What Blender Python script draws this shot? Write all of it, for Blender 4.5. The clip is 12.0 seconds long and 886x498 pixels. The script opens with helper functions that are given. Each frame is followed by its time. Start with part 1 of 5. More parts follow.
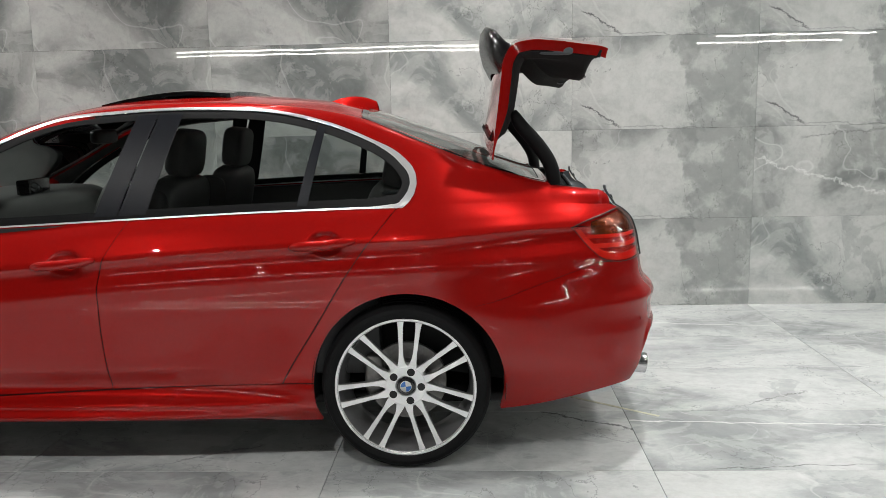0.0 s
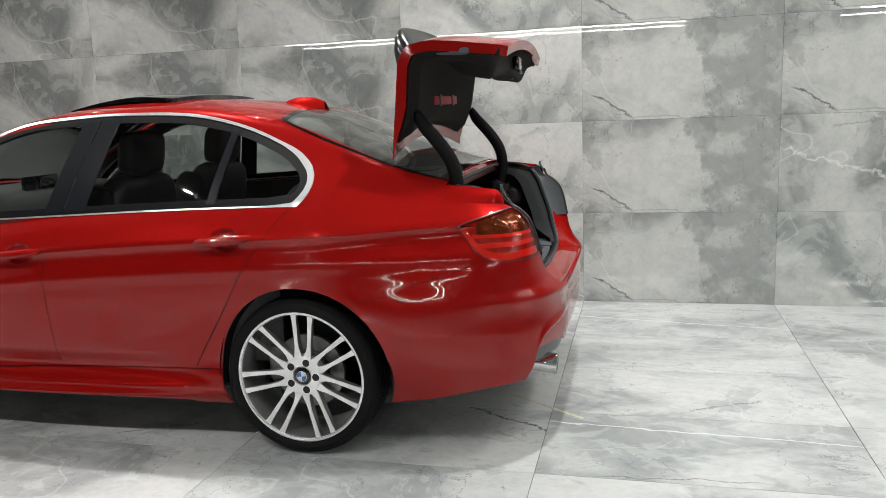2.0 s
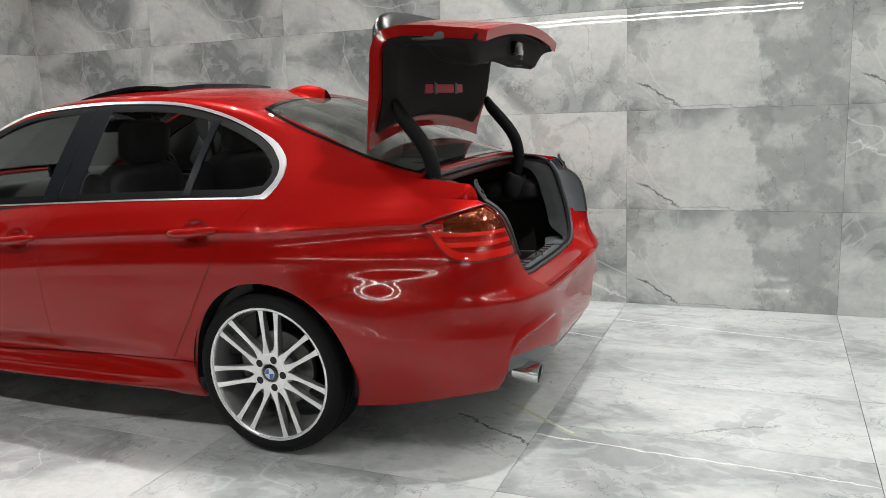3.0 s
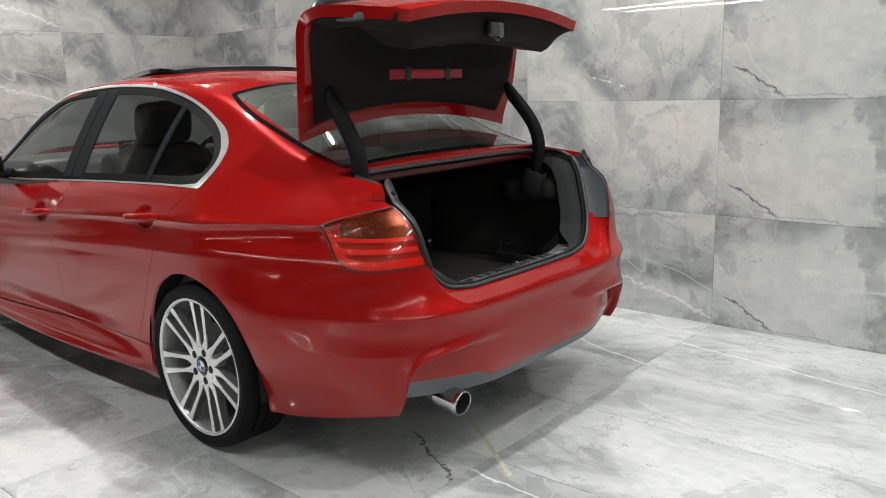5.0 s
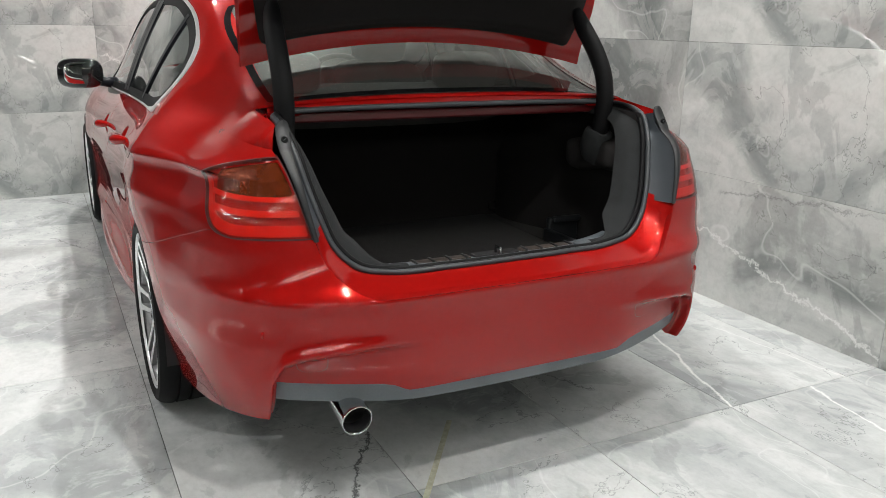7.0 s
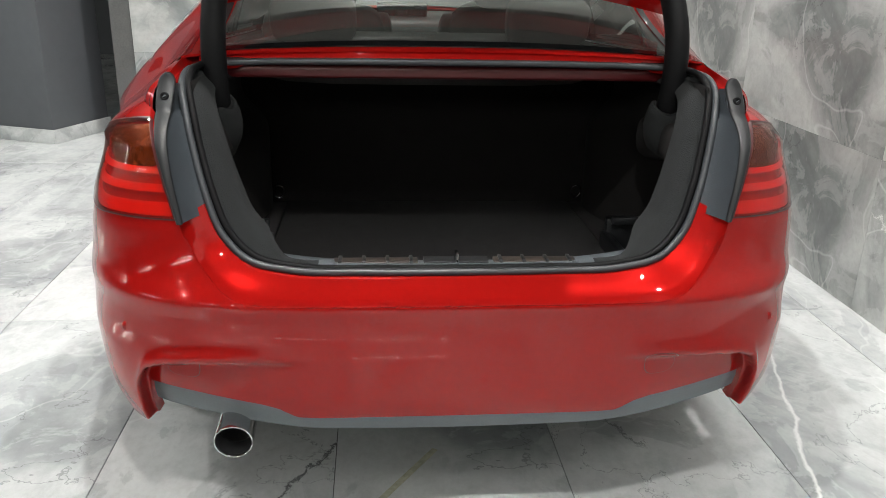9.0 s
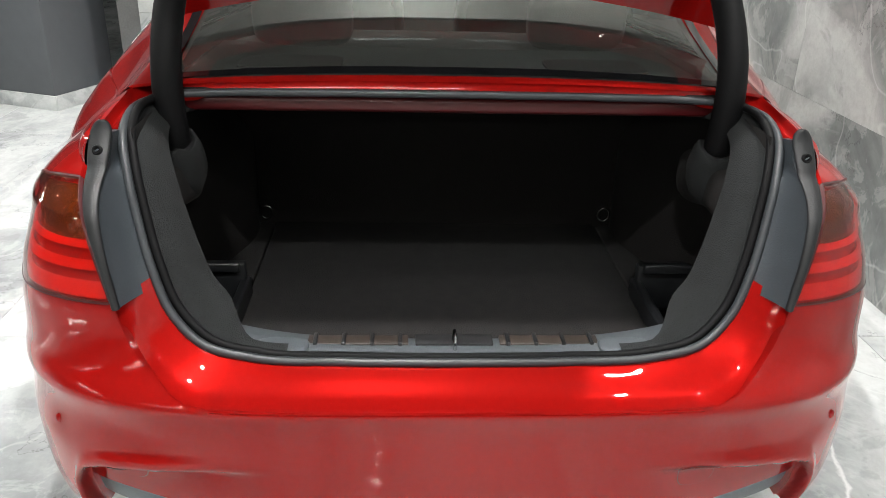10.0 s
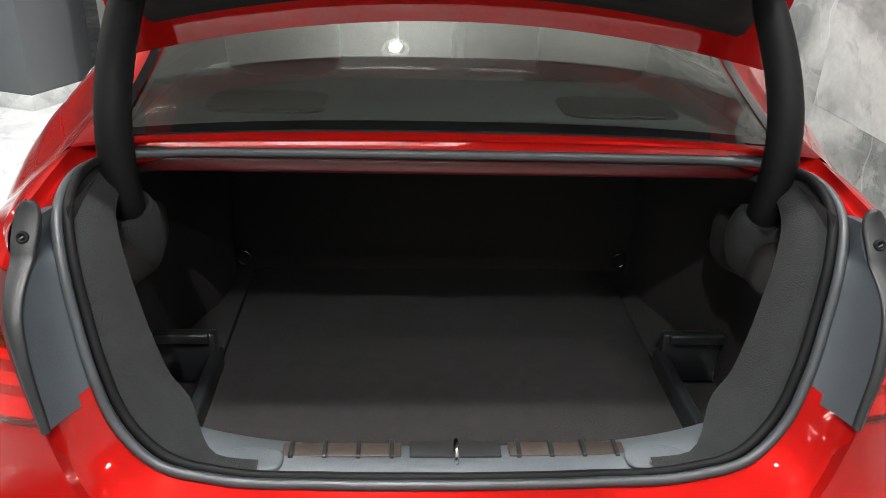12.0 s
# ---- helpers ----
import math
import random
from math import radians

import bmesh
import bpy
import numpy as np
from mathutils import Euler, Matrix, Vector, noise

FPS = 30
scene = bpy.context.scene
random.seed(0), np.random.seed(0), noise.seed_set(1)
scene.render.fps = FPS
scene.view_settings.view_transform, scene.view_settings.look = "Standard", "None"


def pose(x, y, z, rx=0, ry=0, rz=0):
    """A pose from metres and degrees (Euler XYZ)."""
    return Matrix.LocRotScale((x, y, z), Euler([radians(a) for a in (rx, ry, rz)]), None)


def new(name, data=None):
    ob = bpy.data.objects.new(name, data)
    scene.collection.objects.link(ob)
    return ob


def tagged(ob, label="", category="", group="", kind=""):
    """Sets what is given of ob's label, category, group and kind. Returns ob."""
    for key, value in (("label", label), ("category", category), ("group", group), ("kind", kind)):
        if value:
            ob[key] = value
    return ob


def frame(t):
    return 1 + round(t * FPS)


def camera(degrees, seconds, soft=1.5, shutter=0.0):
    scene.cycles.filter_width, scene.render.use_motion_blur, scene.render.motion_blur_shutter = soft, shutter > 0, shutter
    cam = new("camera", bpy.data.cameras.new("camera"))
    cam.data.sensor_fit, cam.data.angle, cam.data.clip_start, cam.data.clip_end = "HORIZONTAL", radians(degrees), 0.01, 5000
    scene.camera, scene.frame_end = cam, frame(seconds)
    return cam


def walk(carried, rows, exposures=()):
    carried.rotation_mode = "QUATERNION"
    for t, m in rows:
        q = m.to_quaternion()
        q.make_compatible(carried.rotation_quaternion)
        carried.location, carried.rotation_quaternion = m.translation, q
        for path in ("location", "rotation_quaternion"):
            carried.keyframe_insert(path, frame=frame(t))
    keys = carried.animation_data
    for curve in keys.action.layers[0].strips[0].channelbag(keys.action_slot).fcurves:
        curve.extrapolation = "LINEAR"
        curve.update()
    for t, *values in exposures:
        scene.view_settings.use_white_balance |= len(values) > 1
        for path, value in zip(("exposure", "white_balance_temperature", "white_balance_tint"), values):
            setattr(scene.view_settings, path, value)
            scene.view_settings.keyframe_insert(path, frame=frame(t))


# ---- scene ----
# ---------------------------------------------------------------- camera
cam = camera(58.5, 12.0, soft=0.8)
PATH = [
    (0, pose(0.280, -3.709, 1.311, 80.69, 1.23, 2.39)),
    (0.5, pose(0.529, -3.815, 1.308, 80.77, 1.86, 4.07)),
    (1, pose(0.716, -3.763, 1.309, 80.66, 2.01, 6.36)),
    (1.5, pose(0.941, -3.662, 1.328, 80.26, 2.21, 9.63)),
    (2, pose(1.306, -3.629, 1.352, 79.79, 2.28, 13.93)),
    (2.5, pose(1.518, -3.457, 1.327, 79.68, 2.32, 17.78)),
    (3, pose(1.766, -3.281, 1.333, 79.30, 2.28, 22.44)),
    (5, pose(2.569, -2.396, 1.336, 78.27, 1.67, 40.79)),
    (5.5, pose(2.611, -2.080, 1.314, 77.25, 1.14, 45.59)),
    (6, pose(2.642, -1.763, 1.312, 75.88, 0.58, 51.48)),
    (6.5, pose(2.749, -1.443, 1.326, 74.80, -0.39, 56.96)),
    (6.8, pose(2.746, -1.262, 1.291, 74.48, -0.72, 60.80)),
    (7, pose(2.710, -1.137, 1.284, 74.03, -1.05, 63.21)),
    (8.8, pose(2.514, -0.246, 1.261, 71.06, -1.36, 83.83)),
    (9, pose(2.460, -0.180, 1.266, 70.18, -1.27, 85.21)),
    (9.5, pose(2.314, -0.048, 1.343, 67.78, -1.31, 87.32)),
    (10, pose(2.090, -0.096, 1.402, 65.89, -1.49, 87.49)),
    (10.5, pose(1.916, -0.105, 1.431, 65.35, -1.46, 87.99)),
    (11, pose(1.829, -0.095, 1.468, 64.76, -1.56, 87.71)),
    (11.5, pose(1.811, -0.098, 1.470, 64.64, -1.76, 87.35)),
    (12, pose(1.806, -0.093, 1.467, 64.59, -1.85, 87.27)),
]
# the exposure opens up towards the dark boot
EXPOSURES = [(0.0, -0.02), (3.0, 0.03), (5.0, 0.05), (7.0, 0.18), (9.0, 0.40), (10.5, 0.70), (12.0, 0.95)]
walk(cam, PATH, EXPOSURES)

# ---------------------------------------------------------------- light
CEIL = 3.05
WALL_Y = 1.72
FRONT_X = -3.9

world = bpy.data.worlds.new("showroom_world")
scene.world = world
world.use_nodes = True
world.node_tree.nodes["Background"].inputs[0].default_value = (0.75, 0.8, 0.85, 1)
world.node_tree.nodes["Background"].inputs[1].default_value = 0.02


def disc_lamp(x, y, power, size=0.06, color=(1.0, 0.985, 0.955)):
    data = bpy.data.lights.new("downlight_glow", "AREA")
    data.shape, data.size, data.energy, data.color = "DISK", size, power, color
    data.spread = radians(150)
    ob = new("downlight_glow", data)
    ob.location = (x, y, CEIL - 0.03)
    return ob


ROOM_Y = -12.5
# rows of unseen ceiling downlights: x, y, watts; (0.35, 1.05) is added to brighten the wall
# row at y -5.6 and pair at x 5.1 are added for paint highlights
DOWNLIGHTS = [(-3.1, -0.3, 38), (-0.97, -0.15, 44), (1.15, -0.3, 32), (2.4, -0.3, 30), (4.1, -0.3, 9),
              (-2.4, -2.9, 31), (-0.6, -2.9, 28), (1.2, -2.9, 17), (3.0, -2.9, 12), (-0.93, 1.0, 11), (0.35, 1.05, 13), (1.6, 1.05, 9), (3.2, 1.05, 14), (-2.9, 1.05, 11),
              (-2.4, -5.6, 5), (-0.6, -5.6, 5), (1.2, -5.6, 4), (3.0, -5.6, 3), (5.1, -0.3, 2), (5.1, -2.9, 2)]
for px, py, watts in DOWNLIGHTS:
    disc_lamp(px, py, watts)
# hanging tube lights: two ends; the last two are guessed, for lines on the bumper
TUBES = [((-7.0, -11.0), (2.2, -11.0)), ((-7.0, -12.1), (2.2, -12.1)), ((5.4, -10.4), (8.7, -10.4)), ((5.4, -12.0), (8.7, -12.0)),
         ((6.9, -6.0), (6.9, 0.6)), ((8.2, -6.0), (8.2, 0.6))]
TUBE_Z = CEIL - 0.12

# ---------------------------------------------------------------- materials


def material(name, color=(0.5, 0.5, 0.5), rough=0.5, metal=0.0, coat=0.0, spec=0.5, grain=0.0, scale=40.0, bump=0.0, sheen=0.0):
    """Principled surface with a two-scale value variation and fine relief."""
    m = bpy.data.materials.new(name)
    m.use_nodes = True
    nt = m.node_tree
    b = nt.nodes["Principled BSDF"]
    b.inputs["Base Color"].default_value = (*color, 1)
    b.inputs["Roughness"].default_value = rough
    b.inputs["Metallic"].default_value = metal
    b.inputs["Coat Weight"].default_value = coat
    b.inputs["Coat Roughness"].default_value = 0.008
    b.inputs["Coat IOR"].default_value = 1.45
    b.inputs["Specular IOR Level"].default_value = spec
    b.inputs["Sheen Weight"].default_value = sheen
    if grain or bump:
        co = nt.nodes.new("ShaderNodeTexCoord")
        fine = nt.nodes.new("ShaderNodeTexNoise")
        fine.inputs["Scale"].default_value, fine.inputs["Detail"].default_value = scale, 4
        big = nt.nodes.new("ShaderNodeTexNoise")
        big.inputs["Scale"].default_value, big.inputs["Detail"].default_value = scale / 12, 3
        for n in (fine, big):
            nt.links.new(co.outputs["Object"], n.inputs["Vector"])
        add = nt.nodes.new("ShaderNodeMath")
        add.operation = "ADD"
        nt.links.new(fine.outputs["Fac"], add.inputs[0])
        nt.links.new(big.outputs["Fac"], add.inputs[1])
        ramp = nt.nodes.new("ShaderNodeMapRange")
        ramp.inputs["From Min"].default_value, ramp.inputs["From Max"].default_value = 0.6, 1.4
        ramp.inputs["To Min"].default_value, ramp.inputs["To Max"].default_value = 1 - grain, 1 + grain
        nt.links.new(add.outputs[0], ramp.inputs["Value"])
        mix = nt.nodes.new("ShaderNodeVectorMath")
        mix.operation = "SCALE"
        mix.inputs[0].default_value = color
        nt.links.new(ramp.outputs[0], mix.inputs["Scale"])
        nt.links.new(mix.outputs[0], b.inputs["Base Color"])
        if bump:
            bp = nt.nodes.new("ShaderNodeBump")
            bp.inputs["Strength"].default_value, bp.inputs["Distance"].default_value = bump, 0.002
            nt.links.new(fine.outputs["Fac"], bp.inputs["Height"])
            nt.links.new(bp.outputs[0], b.inputs["Normal"])
    return m


def clear_glass(name, tint, gloss=1.0, ior=1.8, haze=0.0, film=0.0):
    """A thin pane: tinted see-through, with a mirror film that grows at grazing angles; haze paints a pale veil of
    reflected light into it, film adds a soft gloss.
    """
    m = bpy.data.materials.new(name)
    m.use_nodes = True
    nt = m.node_tree
    nt.nodes.remove(nt.nodes["Principled BSDF"])
    out = nt.nodes["Material Output"]
    tr, gl, mx, fr = (nt.nodes.new("ShaderNode" + k) for k in ("BsdfTransparent", "BsdfGlossy", "MixShader", "Fresnel"))
    tr.inputs[0].default_value = (*tint, 1)
    gl.inputs["Roughness"].default_value = 0.015
    gl.inputs["Color"].default_value = (gloss, gloss, gloss, 1)
    fr.inputs[0].default_value = ior
    nt.links.new(fr.outputs[0], mx.inputs[0])
    nt.links.new(tr.outputs[0], mx.inputs[1])
    nt.links.new(gl.outputs[0], mx.inputs[2])
    last = mx.outputs[0]
    if haze:
        co, nz, rg, df, m2 = (nt.nodes.new("ShaderNode" + k) for k in ("TexCoord", "TexNoise", "MapRange", "BsdfDiffuse", "MixShader"))
        nz.inputs["Scale"].default_value, nz.inputs["Detail"].default_value = 9.0, 8.0
        rg.inputs["To Min"].default_value, rg.inputs["To Max"].default_value = haze * 0.7, haze * 1.3
        df.inputs["Color"].default_value = (0.72, 0.75, 0.69, 1)
        nt.links.new(co.outputs["Object"], nz.inputs["Vector"])
        nt.links.new(nz.outputs["Fac"], rg.inputs["Value"])
        nt.links.new(rg.outputs[0], m2.inputs[0])
        nt.links.new(last, m2.inputs[1])
        nt.links.new(df.outputs[0], m2.inputs[2])
        last = m2.outputs[0]
    if film:
        soft_gl, m3 = nt.nodes.new("ShaderNodeBsdfGlossy"), nt.nodes.new("ShaderNodeMixShader")
        soft_gl.inputs["Roughness"].default_value = 0.5
        soft_gl.inputs["Color"].default_value = (0.9, 0.95, 0.88, 1)
        m3.inputs[0].default_value = film
        nt.links.new(last, m3.inputs[1])
        nt.links.new(soft_gl.outputs[0], m3.inputs[2])
        last = m3.outputs[0]
    nt.links.new(last, out.inputs[0])
    return m


def glow(name, color, strength):
    m = bpy.data.materials.new(name)
    m.use_nodes = True
    b = m.node_tree.nodes["Principled BSDF"]
    b.inputs["Base Color"].default_value = (0.8, 0.8, 0.8, 1)
    b.inputs["Emission Color"].default_value = (*color, 1)
    b.inputs["Emission Strength"].default_value = strength
    return m


def marble(name, seed, light, dark, lines=(), rough=0.12, streak=1.0, vein=0.15, shade=None):
    """Polished grey marble print: cloudy patches, pale veins, optional single cracks and veins."""
    m = bpy.data.materials.new(name)
    m.use_nodes = True
    nt = m.node_tree
    N, L = nt.nodes.new, nt.links.new
    b = nt.nodes["Principled BSDF"]
    co = N("ShaderNodeTexCoord")
    mp = N("ShaderNodeMapping")
    mp.inputs["Location"].default_value = (seed * 7.31, seed * 3.17, seed * 5.77)
    mp.inputs["Scale"].default_value = (1, streak, streak)
    L(co.outputs["Object"], mp.inputs["Vector"])

    def tex(scale, detail, rough_, dist=0.0):
        n = N("ShaderNodeTexNoise")
        n.inputs["Scale"].default_value, n.inputs["Detail"].default_value = scale, detail
        n.inputs["Roughness"].default_value, n.inputs["Distortion"].default_value = rough_, dist
        L(mp.outputs[0], n.inputs["Vector"])
        return n.outputs["Fac"]

    def ramp(src, a, b_, lo, hi, smooth=True):
        r = N("ShaderNodeMapRange")
        r.interpolation_type = "SMOOTHSTEP" if smooth else "LINEAR"
        for k, v in zip(("From Min", "From Max", "To Min", "To Max"), (a, b_, lo, hi)):
            r.inputs[k].default_value = v
        L(src, r.inputs["Value"])
        return r.outputs[0]

    def calc(op, a, b_):
        n = N("ShaderNodeMath")
        n.operation = op
        for i, v in enumerate((a, b_)):
            if isinstance(v, (int, float)):
                n.inputs[i].default_value = v
            else:
                L(v, n.inputs[i])
        return n.outputs[0]

    def blend(fac, c1, c2):
        n = N("ShaderNodeMix")
        n.data_type = "RGBA"
        L(fac, n.inputs["Factor"])
        for k, c in ((6, c1), (7, c2)):
            if isinstance(c, tuple):
                n.inputs[k].default_value = (*c, 1)
            else:
                L(c, n.inputs[k])
        return n.outputs[2]

    clouds = ramp(tex(1.25, 8, 0.56, 0.9), 0.31, 0.62, 0, 1)
    patches = ramp(tex(4.2, 6, 0.62, 0.9), 0.49, 0.545, 0, 1)
    fine = ramp(tex(22, 7, 0.75), 0.35, 0.75, 0, 1)
    col = blend(clouds, dark, light)
    pale = tuple(min(1, c * 1.14) for c in light)
    col = blend(calc("MULTIPLY", patches, 0.26), col, pale)
    deep = ramp(tex(1.9, 8, 0.60, 0.8), 0.575, 0.61, 0, 0.28)
    col = blend(deep, col, tuple(c * 0.72 for c in dark))
    col = blend(calc("MULTIPLY", fine, 0.20), col, tuple(c * 0.6 for c in dark))
    ridge = calc("ABSOLUTE", calc("SUBTRACT", tex(0.9, 3, 0.5, 0.35), 0.5), 0)
    col = blend(calc("MULTIPLY", ramp(ridge, 0.0, 0.0045, 1, 0), vein), col, (0.78, 0.79, 0.78))
    hair = calc("ABSOLUTE", calc("SUBTRACT", tex(1.3, 7, 0.62, 0.4), 0.46), 0)
    col = blend(calc("MULTIPLY", ramp(hair, 0.0, 0.0036, 1, 0), 0.48), col, tuple(c * 0.35 for c in dark))
    if shade is not None:
        sp = N("ShaderNodeSeparateXYZ")
        L(co.outputs["Object"], sp.inputs[0])
        edge = calc("ADD", sp.outputs["X"], calc("MULTIPLY", calc("SUBTRACT", tex(3.0, 6, 0.6, 0.3), 0.5), 0.9))
        col = blend(calc("MULTIPLY", ramp(edge, shade, shade + 0.07, 0, 1), ramp(tex(6, 5, 0.6), 0.35, 0.55, 0.2, 0.6)), col, dark)
    # single cracks and veins: start, slope, length, wobble, width, colour, strength
    for x0, z0, slope, length, axis, wobble, wide_, tone, amount in lines:
        sep = N("ShaderNodeSeparateXYZ")
        L(co.outputs["Object"], sep.inputs[0])
        ax, az = sep.outputs["X"], sep.outputs[axis]
        wob = calc("MULTIPLY", calc("SUBTRACT", tex(8, 7, 0.8) if wobble > 0.1 else tex(5, 6, 0.65), 0.5), wobble)
        line = calc("ABSOLUTE", calc("SUBTRACT", calc("SUBTRACT", az, calc("MULTIPLY", calc("SUBTRACT", ax, x0), slope)), calc("ADD", wob, z0)), 0)
        inside = calc("MULTIPLY", ramp(ax, x0 - 0.02, x0 + 0.03, 0, 1), ramp(ax, x0 + length, x0 + length * 0.7, 0, 1))
        col = blend(calc("MULTIPLY", calc("MULTIPLY", ramp(line, 0.0, wide_, 1, 0), inside), amount), col, tone)
    L(col, b.inputs["Base Color"])
    L(ramp(tex(12, 4, 0.6), 0.3, 0.7, rough * 0.75, rough * 1.35), b.inputs["Roughness"])
    b.inputs["Specular IOR Level"].default_value = 0.5
    wave = N("ShaderNodeBump")
    wave.inputs["Strength"].default_value, wave.inputs["Distance"].default_value = 0.30, 0.0007
    L(tex(3.5, 2, 0.4), wave.inputs["Height"])
    L(wave.outputs[0], b.inputs["Normal"])
    return m


M_RED = material("red_metallic_paint", (0.272, 0.0050, 0.0040), 0.32, 0.22, coat=1.0, spec=0.0, grain=0.05, scale=900)
M_BLACK = material("black_inner", (0.006, 0.006, 0.007), 0.7, grain=0.2, scale=60)
M_CARPET = material("charcoal_carpet", (0.0138, 0.0124, 0.0124), 0.95, grain=0.5, scale=420, bump=0.8, sheen=0.0)
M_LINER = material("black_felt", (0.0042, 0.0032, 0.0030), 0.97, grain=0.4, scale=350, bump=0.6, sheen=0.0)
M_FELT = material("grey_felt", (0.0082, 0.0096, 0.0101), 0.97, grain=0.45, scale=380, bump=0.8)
M_RUBBER = material("black_rubber", (0.0046, 0.0047, 0.0052), 0.62, spec=0.15, grain=0.25, scale=90, bump=0.15)
M_SEAL = material("dark_grey_seal", (0.030, 0.034, 0.038), 0.45, grain=0.15, scale=120, bump=0.1)
M_PLASTIC = material("black_plastic", (0.010, 0.011, 0.0125), 0.42, grain=0.2, scale=300, bump=0.25)
M_GREY = material("dark_grey_plastic", (0.075, 0.086, 0.095), 0.48, grain=0.12, scale=300, bump=0.2)
M_STRIP = material("black_strip_plastic", (0.0055, 0.0064, 0.0075), 0.5, grain=0.2, scale=260, bump=0.2)
M_CHEEK = material("slate_grey_plastic", (0.036, 0.043, 0.050), 0.45, grain=0.12, scale=300, bump=0.2)
M_DIFF = material("grey_bumper_plastic", (0.11, 0.126, 0.137), 0.42, grain=0.1, scale=200, bump=0.1)
M_SATIN = material("satin_black_trim", (0.009, 0.010, 0.0135), 0.36, spec=0.15, grain=0.15, scale=150)
M_GLOSSBLACK = material("gloss_black", (0.006, 0.006, 0.007), 0.08, coat=1.0, grain=0.05, scale=50)
M_SPOILER = material("black_spoiler_lacquer", (0.004, 0.004, 0.0045), 0.25, spec=0.35, grain=0.05, scale=50)
M_CHROME = material("satin_chrome", (0.88, 0.89, 0.88), 0.30, 0.85, grain=0.03, scale=80)
M_STEEL = material("polished_steel", (0.62, 0.62, 0.62), 0.16, 1.0, grain=0.08, scale=60)
M_ALLOY = material("machined_alloy", (0.84, 0.84, 0.85), 0.32, 0.75, grain=0.06, scale=200)
M_ALLOYGREY = material("grey_alloy_paint", (0.32, 0.32, 0.325), 0.35, 0.7, grain=0.1, scale=120)
M_DISC = material("brake_iron", (0.18, 0.175, 0.17), 0.4, 0.9, grain=0.25, scale=80)
M_SHELF = material("grey_shelf_cloth", (0.030, 0.036, 0.037), 0.85, grain=0.2, scale=200, bump=0.3)
M_LEATHER = material("dark_leather", (0.075, 0.074, 0.072), 0.5, grain=0.25, scale=160, bump=0.4)
M_BEIGE = material("grey_headlining", (0.34, 0.34, 0.33), 0.9, grain=0.1, scale=200, bump=0.3)
M_SILVER = material("silver_dash_trim", (0.52, 0.53, 0.54), 0.35, 0.6, grain=0.08, scale=120)
M_WHITE = material("white_paint", (0.62, 0.62, 0.61), 0.6, grain=0.04, scale=30)
M_FARWALL = material("grey_wall_paint", (0.20, 0.205, 0.21), 0.6, grain=0.06, scale=14)
M_DASH = material("grey_dash_plastic", (0.055, 0.056, 0.054), 0.5, grain=0.1, scale=200, bump=0.2)
M_CEIL = material("dark_ceiling_paint", (0.07, 0.071, 0.072), 0.8, grain=0.05, scale=12)
M_PILLAR = material("dark_grey_wall_paint", (0.085, 0.092, 0.10), 0.55, grain=0.08, scale=14)
M_TAPE = material("worn_yellow_tape", (0.40, 0.395, 0.29), 0.6, grain=0.35, scale=60)
M_JOINT = material("grey_grout", (0.10, 0.102, 0.10), 0.9, grain=0.2, scale=80)
M_REDCLOTH = material("red_nylon_pouch", (0.36, 0.012, 0.03), 0.55, grain=0.2, scale=200, bump=0.4)
# darker copy of the car red, standing for the shade in a joint
M_DARKRED = material("shaded_joint_red", (0.07, 0.003, 0.004), 0.35, coat=0.6, grain=0.1, scale=300)
# car red at about a fifth of its tone, for cross beam and lamp edge
M_REDREFL = material("darker_red_paint", (0.055, 0.0025, 0.0035), 0.4, coat=0.1, grain=0.1, scale=300)
M_BROWN = material("brown_plastic", (0.036, 0.026, 0.02), 0.55, grain=0.25, scale=150, bump=0.2)
M_GLASS = clear_glass("tinted_side_glass", (0.74, 0.78, 0.77), ior=1.5)
# pale haze in the rear glass stands for a bright reflection
M_REARGLASS = clear_glass("tinted_rear_glass", (0.66, 0.71, 0.69), ior=1.6, haze=0.032, film=0.028)
M_SCREEN = clear_glass("clear_windscreen_glass", (0.88, 0.91, 0.90), ior=1.45)
M_LENS = clear_glass("red_lamp_lens", (1.0, 0.46, 0.36), ior=1.5)
M_LAMPRED = material("red_reflector", (0.30, 0.007, 0.005), 0.22, coat=0.5, grain=0.12, scale=400, bump=0.3)
M_LAMPBAR = material("bright_red_light_bar", (0.52, 0.011, 0.006), 0.3, coat=0.6, grain=0.06, scale=200)
M_LAMPAMBER = material("amber_reflector", (0.11, 0.045, 0.012), 0.12, 0.5, coat=0.6, grain=0.5, scale=90, bump=0.9)
M_TUBE = glow("lit_tube", (1.0, 1.0, 0.93), 50.0)
M_MIRROR = material("mirror_silver", (0.86, 0.87, 0.88), 0.01, 1.0)
M_BLUE = material("blue_enamel", (0.02, 0.12, 0.42), 0.2, coat=0.6, grain=0.05, scale=100)

LIGHT, DARK = (0.49, 0.502, 0.487), (0.165, 0.181, 0.178)
CRACK, VEIN = (0.07, 0.07, 0.075), (0.74, 0.75, 0.74)
